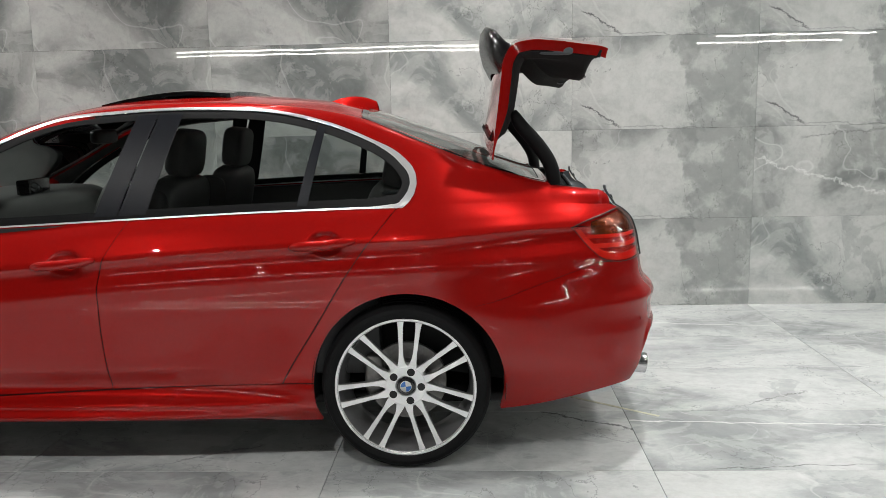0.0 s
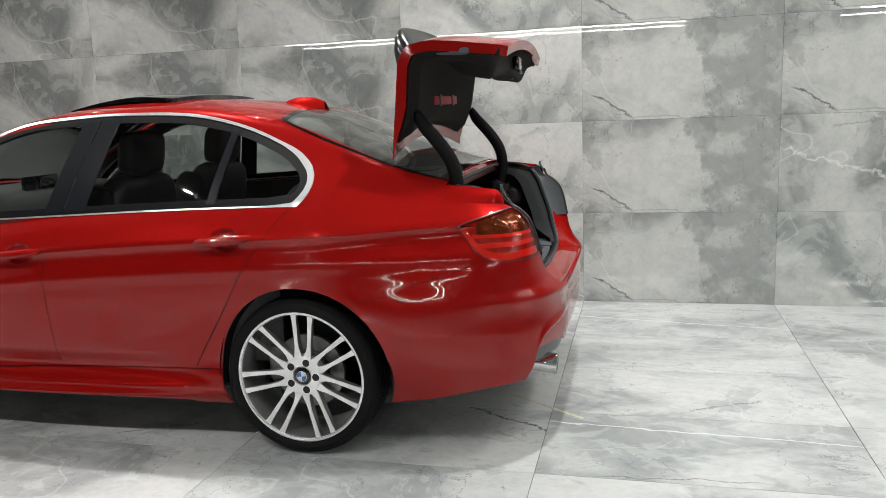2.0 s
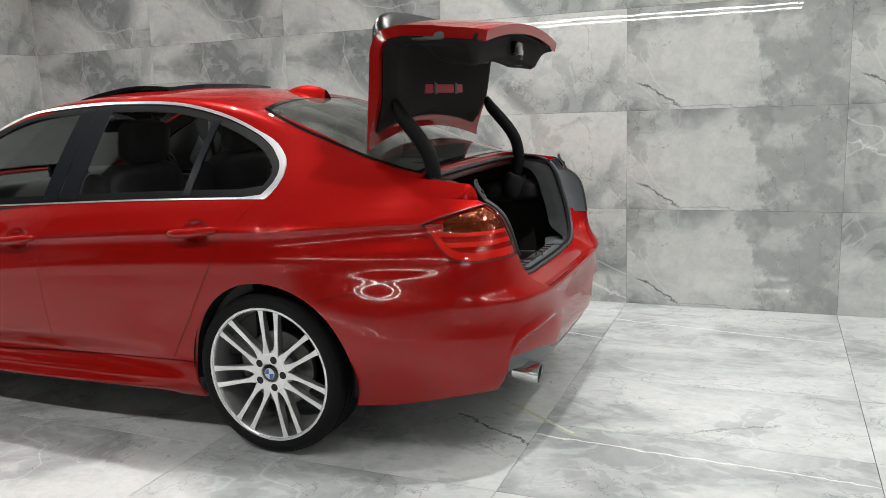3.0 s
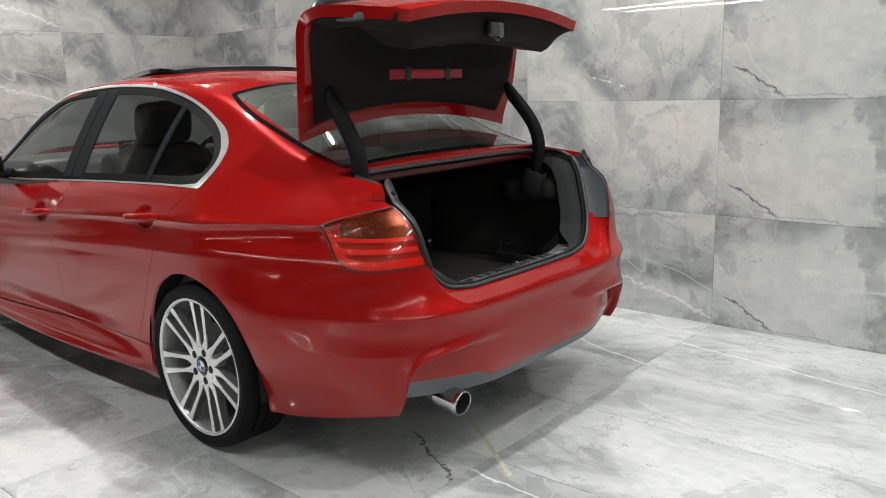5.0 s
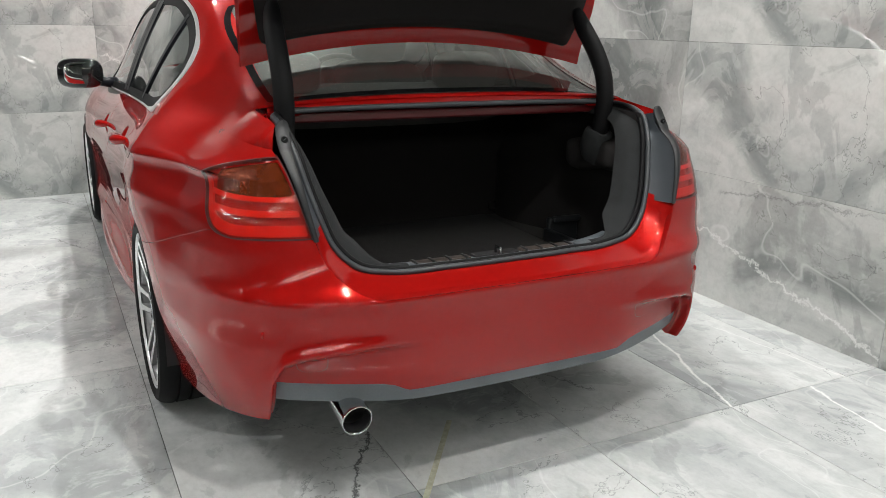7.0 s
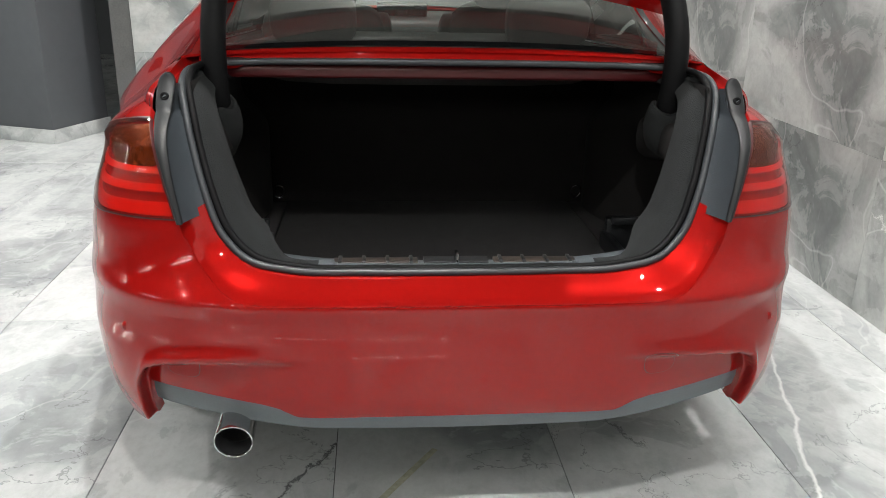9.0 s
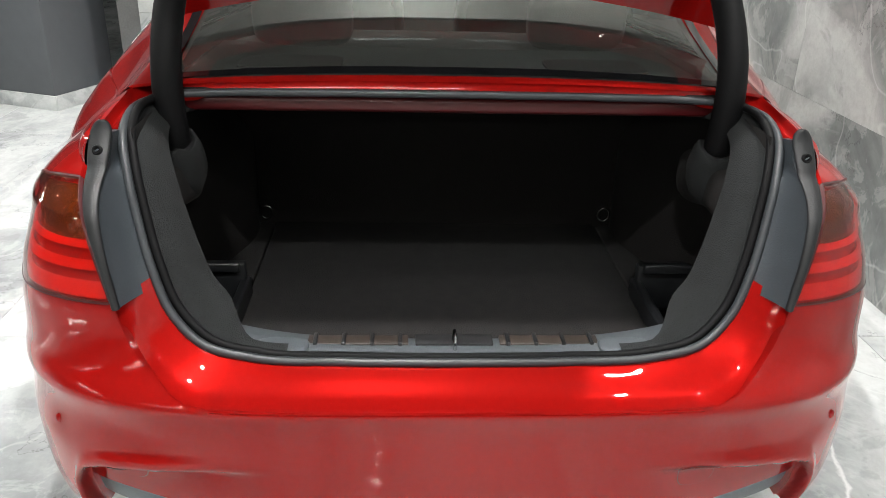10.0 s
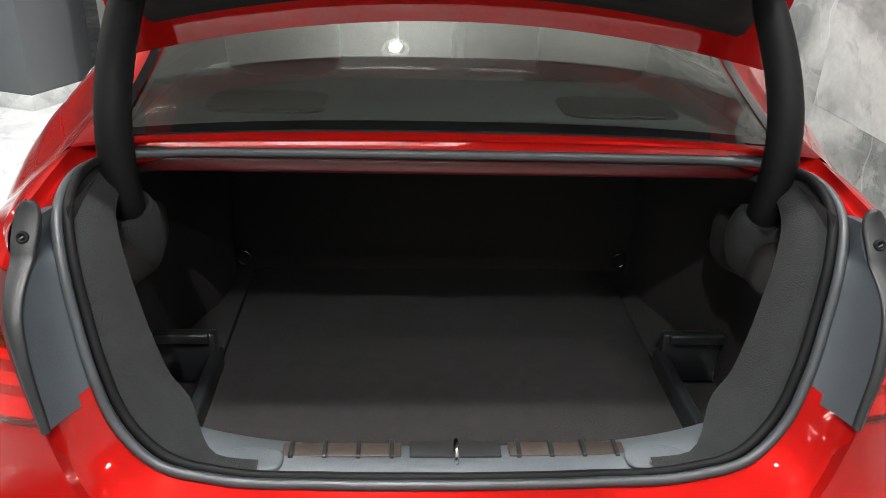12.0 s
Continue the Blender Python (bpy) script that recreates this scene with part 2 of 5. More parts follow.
WALLPRINTS = [
    marble("wall_marble_crack", 1.0, LIGHT, DARK, shade=0.10, lines=[(-0.55, -0.13, -0.62, 0.30, "Z", 0.17, 0.0125, CRACK, 0.9), (-0.40, -0.27, -0.05, 0.85, "Z", 0.10, 0.006, CRACK, 0.35)], rough=0.012),
    marble("wall_marble_cloud", 2.3, tuple(c * 1.06 for c in LIGHT), tuple(c * 1.35 for c in DARK), rough=0.012, vein=0.16),
    marble("wall_marble_vein", 4.1, LIGHT, DARK, lines=[(-0.60, 0.10, -0.30, 1.5, "Z", 0.22, 0.011, VEIN, 0.7), (-0.3, 0.24, 0.06, 0.9, "Z", 0.16, 0.007, CRACK, 0.5)], rough=0.012, vein=0.25),
    marble("wall_marble_dark", 6.7, tuple(c * 0.82 for c in LIGHT), tuple(c * 0.78 for c in DARK), rough=0.012),
]
FLIGHT, FDARK = (0.56, 0.58, 0.575), (0.295, 0.314, 0.318)
FLOORPRINTS = [marble("floor_marble", 10.0 + 2.7 * i, FLIGHT, FDARK, rough=0.03, streak=1.35, vein=0.2,
                      lines=([(-0.3, 0.05, 0.5, 0.4, "Y", 0.17, 0.009, CRACK, 0.6)] if i == 1 else ())) for i in range(4)]
# tiles with a crack or vein of their own, by column and row
FLOOR_MARKED = {
    (-1, -2): marble("floor_marble_crack", 21.0, FLIGHT, FDARK, rough=0.03, streak=1.35, lines=[(0.20, 0.325, -0.56, 0.55, "Y", 0.14, 0.010, CRACK, 0.9)]),
    (0, -2): marble("floor_marble_vein", 23.0, FLIGHT, FDARK, rough=0.03, streak=1.35, lines=[(-0.62, 0.19, -0.06, 1.5, "Y", 0.08, 0.008, VEIN, 0.8), (-0.4, -0.28, 0.03, 0.7, "Y", 0.10, 0.006, CRACK, 0.6)]),
    (-1, 1): marble("floor_marble_two_veins", 25.0, FLIGHT, FDARK, rough=0.03, streak=1.35, lines=[(-0.3, 0.0, -0.34, 1.3, "Y", 0.08, 0.010, VEIN, 0.85), (0.0, 0.22, 0.12, 0.8, "Y", 0.08, 0.006, VEIN, 0.6)]),
    (0, 1): marble("floor_marble_long_vein", 27.0, FLIGHT, FDARK, rough=0.03, streak=1.35, lines=[(-0.63, 0.10, -0.16, 1.4, "Y", 0.08, 0.009, VEIN, 0.85)]),
}

# ---------------------------------------------------------------- mesh helpers


def finish(bm, name, mat, parent=None, smooth=True, label=""):
    me = bpy.data.meshes.new(name)
    bm.to_mesh(me)
    bm.free()
    for m in mat if isinstance(mat, (list, tuple)) else [mat]:
        me.materials.append(m)
    if smooth:
        me.shade_smooth()
    ob = new(name, me)
    if parent:
        ob.parent = parent
    if label:
        tagged(ob, label)
    return ob


def part(name, bm, mat, parent, label="", smooth=True):
    return finish(bm, name, mat, parent, smooth, label)


def box_bm(x0, x1, y0, y1, z0, z1, bevel=0.0, seg=2):
    bm = bmesh.new()
    bmesh.ops.create_cube(bm, size=1.0)
    for v in bm.verts:
        v.co = Vector((x0 + (v.co.x + 0.5) * (x1 - x0), y0 + (v.co.y + 0.5) * (y1 - y0), z0 + (v.co.z + 0.5) * (z1 - z0)))
    if bevel:
        bmesh.ops.bevel(bm, geom=list(bm.edges), offset=bevel, segments=seg, affect="EDGES", profile=0.5)
    return bm


def sharp(bm, angle=0.6):
    for e in bm.edges:
        if len(e.link_faces) == 2 and e.calc_face_angle(0) > angle:
            e.smooth = False
    return bm


def grid_bm(P, close_u=False, close_v=False):
    """A quad sheet from an array of shape (nu, nv, 3)."""
    nu, nv = P.shape[:2]
    bm = bmesh.new()
    vs = [[bm.verts.new(P[i, j]) for j in range(nv)] for i in range(nu)]
    for i in range(nu - (0 if close_u else 1)):
        for j in range(nv - (0 if close_v else 1)):
            a, b = (i + 1) % nu, (j + 1) % nv
            quad = (vs[i][j], vs[a][j], vs[a][b], vs[i][b])
            try:
                bm.faces.new(quad)
            except ValueError:
                pass
    return bm


def keyed(x, ks, vs):
    """Smooth interpolation of values vs at keys ks (cubic with finite-difference slopes, flat beyond the ends)."""
    x = np.asarray(x, float)
    ks, vs = np.asarray(ks, float), np.asarray(vs, float)
    d = np.diff(vs) / np.diff(ks)
    m = np.empty(len(ks))
    m[1:-1] = (d[:-1] * np.diff(ks)[1:] + d[1:] * np.diff(ks)[:-1]) / (ks[2:] - ks[:-2])
    m[0], m[-1] = d[0], d[-1]
    xc = np.clip(x, ks[0], ks[-1])
    i = np.clip(np.searchsorted(ks, xc, side="right") - 1, 0, len(ks) - 2)
    h = ks[i + 1] - ks[i]
    t = (xc - ks[i]) / h
    return ((2 * t**3 - 3 * t**2 + 1) * vs[i] + (t**3 - 2 * t**2 + t) * h * m[i] + (-2 * t**3 + 3 * t**2) * vs[i + 1] + (t**3 - t**2) * h * m[i + 1])


def path3(pts, n):
    """n points evenly along a smooth curve through the given 3D points."""
    p = np.array(pts, float)
    s = np.concatenate([[0], np.cumsum(np.linalg.norm(np.diff(p, axis=0), axis=1))])
    t = np.linspace(0, s[-1], n)
    return np.stack([keyed(t, s, p[:, k]) for k in range(p.shape[1])], 1)


def clip(bm, f):
    """Keep the part of a sheet where f(points) >= 0, cutting the faces along f = 0."""
    bm.verts.ensure_lookup_table()
    val = dict(zip(bm.verts, f(np.array([v.co[:] for v in bm.verts]))))
    fresh = set()
    for e in list(bm.edges):
        a, b = e.verts
        fa, fb = val[a], val[b]
        if (fa > 0) != (fb > 0):
            t = min(max(fa / (fa - fb), 1e-4), 1 - 1e-4)
            _, v = bmesh.utils.edge_split(e, a, t)
            val[v] = 0.0
            fresh.add(v)
    for face in list(bm.faces):
        cut = [v for v in face.verts if v in fresh]
        if len(cut) == 2:
            try:
                bmesh.utils.face_split(face, cut[0], cut[1])
            except ValueError:
                pass
        elif len(cut) == 4:
            try:
                g, _ = bmesh.utils.face_split(face, cut[0], cut[1])
            except ValueError:
                pass
    dead = [g for g in bm.faces if sum(val[v] for v in g.verts) < 0]
    bmesh.ops.delete(bm, geom=dead, context="FACES")
    return bm


def inset_rim(bm, depth):
    """Give a sheet an edge: turn its open border inwards."""
    bm.normal_update()
    border = [e for e in bm.edges if len(e.link_faces) == 1]
    nor = {v: v.normal.copy() for e in border for v in e.verts}
    got = bmesh.ops.extrude_edge_only(bm, edges=border)
    moved = [v for v in got["geom"] if isinstance(v, bmesh.types.BMVert)]
    tree = {tuple(round(c, 6) for c in v.co): n for v, n in nor.items()}
    for v in moved:
        n = tree.get(tuple(round(c, 6) for c in v.co))
        if n:
            v.co -= n * depth
    for e in border:
        e.smooth = False
    return bm


def tube(pts, radius, sides=10, caps=True, closed=False):
    """A round bar along points; radius may be a number or one per point."""
    p = [Vector(q) for q in pts]
    r = [radius] * len(p) if isinstance(radius, (int, float)) else list(radius)
    bm = bmesh.new()
    rings, up = [], None
    for i, q in enumerate(p):
        if closed:
            d = p[(i + 1) % len(p)] - p[i - 1]
        else:
            d = p[min(i + 1, len(p) - 1)] - p[max(i - 1, 0)]
        d.normalize()
        if up is None:
            up = d.orthogonal().normalized()
        up = (up - d * up.dot(d)).normalized()
        side = d.cross(up)
        rings.append([bm.verts.new(q + (up * math.cos(a) + side * math.sin(a)) * r[i]) for a in (2 * math.pi * k / sides for k in range(sides))])
    for i in range(len(rings) - (0 if closed else 1)):
        a, b = rings[i], rings[(i + 1) % len(rings)]
        for k in range(sides):
            bm.faces.new((a[k], a[(k + 1) % sides], b[(k + 1) % sides], b[k]))
    if caps and not closed:
        bm.faces.new(rings[0][::-1])
        bm.faces.new(rings[-1])
    bmesh.ops.recalc_face_normals(bm, faces=bm.faces)
    return bm


def lathe(profile, sides=48, axis="Y", center=(0, 0, 0)):
    """Turn (radius, along) pairs about an axis."""
    bm = bmesh.new()
    rings = []
    for r, h in profile:
        ring = []
        for k in range(sides):
            a = 2 * math.pi * k / sides
            c = (r * math.cos(a), h, r * math.sin(a)) if axis == "Y" else (r * math.cos(a), r * math.sin(a), h) if axis == "Z" else (h, r * math.cos(a), r * math.sin(a))
            ring.append(bm.verts.new(Vector(c) + Vector(center)))
        rings.append(ring)
    for a, b in zip(rings, rings[1:]):
        for k in range(sides):
            bm.faces.new((a[k], a[(k + 1) % sides], b[(k + 1) % sides], b[k]))
    bmesh.ops.recalc_face_normals(bm, faces=bm.faces)
    return bm


def join(*bms):
    out = bmesh.new()
    for b in bms:
        me = bpy.data.meshes.new("tmp")
        b.to_mesh(me)
        b.free()
        out.from_mesh(me)
        bpy.data.meshes.remove(me)
    return out


def cushion(w, d, h, power=4.0, n=14, wave=0.0):
    """A stuffed block: a rounded box of size w, d, h about its centre."""
    bm = bmesh.new()
    bmesh.ops.create_cube(bm, size=2.0)
    bmesh.ops.subdivide_edges(bm, edges=bm.edges, cuts=n // 2, use_grid_fill=True)
    for v in bm.verts:
        c = v.co
        k = (abs(c.x) ** power + abs(c.y) ** power + abs(c.z) ** power) ** (-1 / power)
        v.co = Vector((c.x * k * w / 2, c.y * k * d / 2, c.z * k * h / 2))
    return bm


def oriented(bm, want):
    bmesh.ops.recalc_face_normals(bm, faces=bm.faces)
    bm.normal_update()
    if sum(f.normal.dot(Vector(want)) * f.calc_area() for f in bm.faces) < 0:
        bmesh.ops.reverse_faces(bm, faces=bm.faces)
    return bm


def placed(bm, m):
    bm.transform(m)
    return bm


# ---------------------------------------------------------------- showroom shell
TW, TH = 1.219, 0.609
X0, Y0 = 0.922, 0.320


def slab(name, x0, x1, y0, y1, z0, z1, mat, label, category):
    ob = finish(box_bm(x0, x1, y0, y1, z0, z1), name, mat, None, False)
    return tagged(ob, label, category, kind="structure")


floor = slab("floor", -9, 9, ROOM_Y, WALL_Y + 0.2, -0.2, -0.006, M_JOINT, "polished grey marble tile floor of a showroom", "floor")
wall_back = slab("wall_back", -4.3, 9, WALL_Y + 0.012, WALL_Y + 0.25, -0.05, CEIL + 0.1, M_JOINT, "grey marble tiled showroom wall behind the car", "wall")
# unseen ceiling, far and right walls close the room; tones set the bounce light
ceiling = slab("ceiling", -9, 9, ROOM_Y, WALL_Y + 0.25, CEIL, CEIL + 0.15, M_CEIL, "dark showroom ceiling, assumed and out of view", "ceiling")
wall_far = slab("wall_far", -9.25, 9, ROOM_Y - 0.25, ROOM_Y, -0.05, CEIL + 0.1, M_FARWALL, "plain grey wall added across the showroom, out of view", "wall")
wall_right = slab("wall_right", 9, 9.25, ROOM_Y, WALL_Y + 0.25, -0.05, CEIL + 0.1, M_FARWALL, "plain grey end wall added to the showroom, out of view", "wall")
# dark paint stands for an unlit glazed front at the far end
wall_left = slab("wall_left", -9.25, -9, ROOM_Y, WALL_Y + 0.25, -0.05, CEIL + 0.1, M_PILLAR, "dark wall in place of a dark glass front beyond the pillar", "wall")
# the short wall in front of the bonnet stands a little askew
FRONT = pose(-3.98, WALL_Y, 0, 0, 0, -90 + 5.5)
wall_front = finish(box_bm(0, 3.80, -0.25, -0.012, -0.05, CEIL + 0.1), "wall_front", M_JOINT, None, False)
wall_front.matrix_world = FRONT
tagged(wall_front, "grey marble tiled wall in front of the bonnet", "wall", kind="structure")

# ---------------------------------------------------------------- car: body surfaces
car = new("sedan_car")
tagged(car, "red metallic four-door sedan with its boot lid wide open", "car")
X1, X2, XF = 0.15, -2.65, -3.58


def step(t):
    t = np.clip(t, 0, 1)
    return t * t * (3 - 2 * t)


def crease(x):
    return keyed(x, (-3.4, -2.2, -1.5, -1.12, -0.145, 0.6, 1.0), (0.70, 0.745, 0.785, 0.815, 0.872, 0.905, 0.915))


def belt(x):
    return keyed(x, (-3.4, -2.6, -1.9, -1.55, -1.07, -0.67, 0.0, 0.35, 0.6, 1.0), (0.80, 0.90, 0.925, 0.937, 0.957, 0.974, 0.992, 0.995, 0.985, 0.965))


def hem(x):
    return keyed(x, (-3.6, -3.0, -2.4, -0.4, 0.2, 0.42, 0.75, 0.9, 1.1), (0.22, 0.20, 0.18, 0.185, 0.21, 0.232, 0.285, 0.29, 0.285))


def width(x, z):
    """Half width of the body side."""
    c = crease(x)
    low = keyed(z, (0.18, 0.24, 0.30, 0.36, 0.50, 0.62, 0.72), (0.838, 0.868, 0.866, 0.858, 0.866, 0.878, 0.882))
    tuck = keyed(z, (0.18, 0.215, 0.30, 0.40, 0.50, 0.62, 0.72), (0.786, 0.797, 0.823, 0.850, 0.866, 0.878, 0.882))
    rear = keyed(x, (0.18, 0.34), (0.0, 1.0))
    low = low * (1 - rear) + tuck * rear
    flare = keyed(z, (0.18, 0.205, 0.248, 0.262, 0.276, 0.300, 0.340, 0.40, 0.50), (0.832, 0.866, 0.8765, 0.8770, 0.866, 0.858, 0.854, 0.857, 0.866))
    skirt = keyed(x, (-2.5, -2.3, -0.52, -0.40), (0.0, 1.0, 1.0, 0.0)) * (z < 0.5)
    low = low * (1 - skirt) + flare * skirt
    fade = keyed(x, (-3.2, -2.4, -1.2, 0.2, 0.62, 0.75), (0.0, 0.6, 1.0, 1.0, 1.0, 0.5))
    up = keyed(z - c, (-0.16, -0.10, -0.045, -0.014, -0.005, 0.0, 0.005, 0.014, 0.045, 0.09, 0.14), (0.884, 0.884, 0.869, 0.8705, 0.8735, 0.8765, 0.8745, 0.8715, 0.855, 0.828, 0.786))
    soft = keyed(z - c, (-0.16, -0.10, -0.04, 0.0, 0.05, 0.09, 0.14), (0.882, 0.880, 0.874, 0.866, 0.848, 0.822, 0.784))
    lean = keyed(z - c, (0.0, 0.02, 0.05, 0.08, 0.14), (0.0, 0.006, 0.026, 0.048, 0.056)) * step((x - 0.05) / 0.42)
    up, soft = up - lean, soft - lean
    # the tail draws in towards the lamps
    draw = keyed(z, (0.50, 0.60, 0.70, 0.80, 0.86, 0.90, 0.93, 0.96, 1.0), (0.0, 0.013, 0.043, 0.071, 0.081, 0.087, 0.089, 0.083, 0.084)) * step((x - 0.08) / 0.42)
    t = np.clip((z - (c - 0.16)) / 0.04, 0, 1)
    w = low * (1 - t) + (up * fade + soft * (1 - fade)) * t
    return w + keyed(x, (-3.2, -2.81, -2.3, -1.4, -0.75, -0.3, 0.05, 0.35, 0.62, 0.9), (-0.05, 0.004, -0.006, -0.006, -0.002, 0.008, 0.024, 0.022, -0.004, -0.01)) * np.clip((1.02 - z) / 0.14, 0, 1) - draw


def tail(z):
    return keyed(z, (0.24, 0.30, 0.36, 0.48, 0.585, 0.607, 0.616, 0.628, 0.66, 0.70, 0.77, 0.90, 1.0), (0.93, 0.965, 0.99, 1.004, 1.010, 1.015, 1.016, 1.009, 0.978, 0.952, 0.932, 0.912, 0.885))


def corner(z):
    return keyed(z, (0.24, 0.32, 0.45, 0.62, 0.77, 0.9, 1.0), (5.0, 5.0, 4.6, 4.4, 6.5, 6.4, 4.6))


def body_point(u, v):
    """u: -1 nose centre .. 0 side .. 1 .. 2 tail centre; v: 0 hem .. 0.6 crease .. 1 belt. Right half (y > 0)."""
    u, v = np.broadcast_arrays(np.asarray(u, float), np.asarray(v, float))
    phi = np.clip(u - 1, 0, 1) * math.pi / 2
    psi = np.clip(-u, 0, 1) * math.pi / 2
    xs = X2 + (X1 - X2) * np.clip(u, 0, 1)
    xn = np.where(u > 1, X1 + (0.95 - X1) * np.sin(phi) ** 0.55, np.where(u < 0, X2 + (XF - X2) * np.sin(psi) ** 0.8, xs))
    b, c, t = hem(xn), crease(xn), belt(xn)
    z = np.where(v < 0.6, b + (c - b) * v / 0.6, c + (t - c) * (v - 0.6) / 0.4)
    n = corner(z)
    xr = X1 + (tail(z) - X1) * np.sin(phi) ** (2 / n)
    yr = np.cos(phi) ** (2 / n)
    xf = X2 + (XF + 0.25 * (z - 0.5) ** 2 - X2) * np.sin(psi) ** 0.8
    yf = np.cos(psi) ** 0.75
    x = np.where(u > 1, xr, np.where(u < 0, xf, xs))
    y = width(np.where(u < 0, X2, x), z) * np.where(u > 1, yr, np.where(u < 0, yf, 1.0))
    return np.stack([x, y, z], -1)


def skin_x(y, z):
    """The tail's x at a given half width and height, with the shoulder's lean."""
    lo, hi = 0.15 + 0 * np.asarray(z, float), tail(z) + 0 * np.asarray(y, float)
    n = corner(z)
    for _ in range(40):
        x = (lo + hi) / 2
        k = np.clip((x - X1) / (tail(z) - X1), 0, 1)
        wide = width(x, z) * (1 - k**n) ** (1 / n) > y
        lo, hi = np.where(wide, x, lo), np.where(wide, hi, x)
    return (lo + hi) / 2


U = np.concatenate([np.linspace(-1, 0, 26)[:-1], np.linspace(0, 1, 215)[:-1], 1 + np.linspace(0, 1, 150) ** 0.9])
V = np.concatenate([0.6 * (1 - (1 - np.linspace(0, 1, 80)) ** 1.1)[:-1], np.linspace(0.6, 1, 26)])
BODY = body_point(U[:, None], V[None, :])
# take the last unevenness out of the long curves
for _ in range(3):
    BODY[1:-1] = BODY[1:-1] * 0.5 + (BODY[:-2] + BODY[2:]) * 0.25



# recess between the two lower fins of the rear bumper
ay, az = np.abs(BODY[..., 1]), BODY[..., 2]
fin_top = keyed(ay, (0, 0.3, 0.45, 0.58, 0.64, 0.67, 0.69), (0.500, 0.497, 0.492, 0.480, 0.466, 0.445, 0.40))
dent = step((0.690 - ay) / 0.014) * step((fin_top - az) / 0.016) * step((ay - 0.28) / 0.34) * (U > 1)[:, None]
lip = np.exp(-(((az - fin_top - 0.010) / 0.016) ** 2)) * step((0.70 - ay) / 0.03) * step((ay - 0.34) / 0.2) * (U > 1)[:, None]
BODY[..., 0] += 0.009 * lip
BODY[..., 0] -= 0.046 * dent

# finger cups behind the door handles
HANDLES = (-0.285, -1.27)
for hx in HANDLES:
    cup = np.hypot((BODY[..., 0] - hx - 0.005) / 0.066, (az - float(crease(hx)) - 0.006) / 0.046)
    BODY[..., 1] -= 0.024 * step((1.0 - cup) / 0.45) * (U < 1)[:, None]
ARCH_R = 0.362


def arch(p, x=0.012, z=0.325, r=ARCH_R):
    return np.hypot(p[:, 0] - x, (p[:, 2] - z)) - r


def seam_front(p):
    return p[:, 0] - keyed(p[:, 2], (0.3, 0.6, 0.95), (-2.06, -2.10, -2.06))


def seam_mid(p):
    return p[:, 0] - keyed(p[:, 2], (0.30, 0.61, 0.785, 0.965), (-1.143, -1.150, -1.133, -1.040))


def seam_rear(p):
    return p[:, 0] - keyed(p[:, 2], (0.30, 0.332, 0.558, 0.835, 0.995), (-0.485, -0.47, -0.329, -0.148, -0.017))


def seam_skirt(p):
    return p[:, 2] - keyed(p[:, 0], (-3.0, -1.574, -1.138, -0.40), (0.275, 0.289, 0.306, 0.336))


def seam_bumper(p):
    return p[:, 2] - keyed(p[:, 0], (0.2, 0.26, 0.512, 0.66, 0.74, 0.80, 1.0), (0.625, 0.632, 0.705, 0.752, 0.775, 0.772, 0.772))


def lamp_inner(z):
    """Half width at the lamp's inner edge."""
    return 0.575 + 0.055 * (z - 0.772) / 0.195


def lamp_zone(p):
    top = keyed(p[:, 0], (0.60, 0.63, 0.68, 0.76, 0.82, 0.88), (0.895, 0.906, 0.925, 0.948, 0.962, 0.967)) - p[:, 2]
    low = p[:, 2] - keyed(p[:, 0], (0.60, 0.63, 0.69, 0.74, 0.80, 0.88), (0.915, 0.898, 0.830, 0.787, 0.771, 0.772))
    inner = np.abs(p[:, 1]) - (lamp_inner(p[:, 2]))
    return np.minimum(np.minimum(top, low), np.minimum(inner, p[:, 0] - 0.6))


def mouth(p, grow=0.0):
    """Inside (> 0) of the scooped edge round the boot opening, seen from behind."""
    y, z = np.abs(p[:, 1]), p[:, 2]
    half = 0.572 + 0.045 * np.clip((z - 0.77) / 0.2, 0, 1) - 0.05 * np.clip((0.77 - z) / 0.16, 0, 1)
    dy, dz, r = y - half + 0.12, 0.618 + 0.12 - z, 0.12
    d = np.hypot(np.maximum(dy, 0), np.maximum(dz, 0)) + np.minimum(np.maximum(dy, dz), 0) - r
    return np.where(p[:, 0] > 0.5, -d, -1.0)


def diffuser_zone(p):
    """Grey lower insert of the rear bumper (> 0 inside)."""
    y = np.abs(p[:, 1])
    top = np.interp(y, (0, 0.345, 0.385, 0.42, 0.68, 0.75), (0.352, 0.353, 0.374, 0.381, 0.398, 0.400))
    return np.minimum(np.minimum(top - p[:, 2], 0.672 - y), p[:, 0] - 0.6)


def diffuser_hem(p):
    return p[:, 2] - 0.299 - 0.034 * (p[:, 1] / 0.66) ** 2


GAP = 0.0026


SHEETS = {}


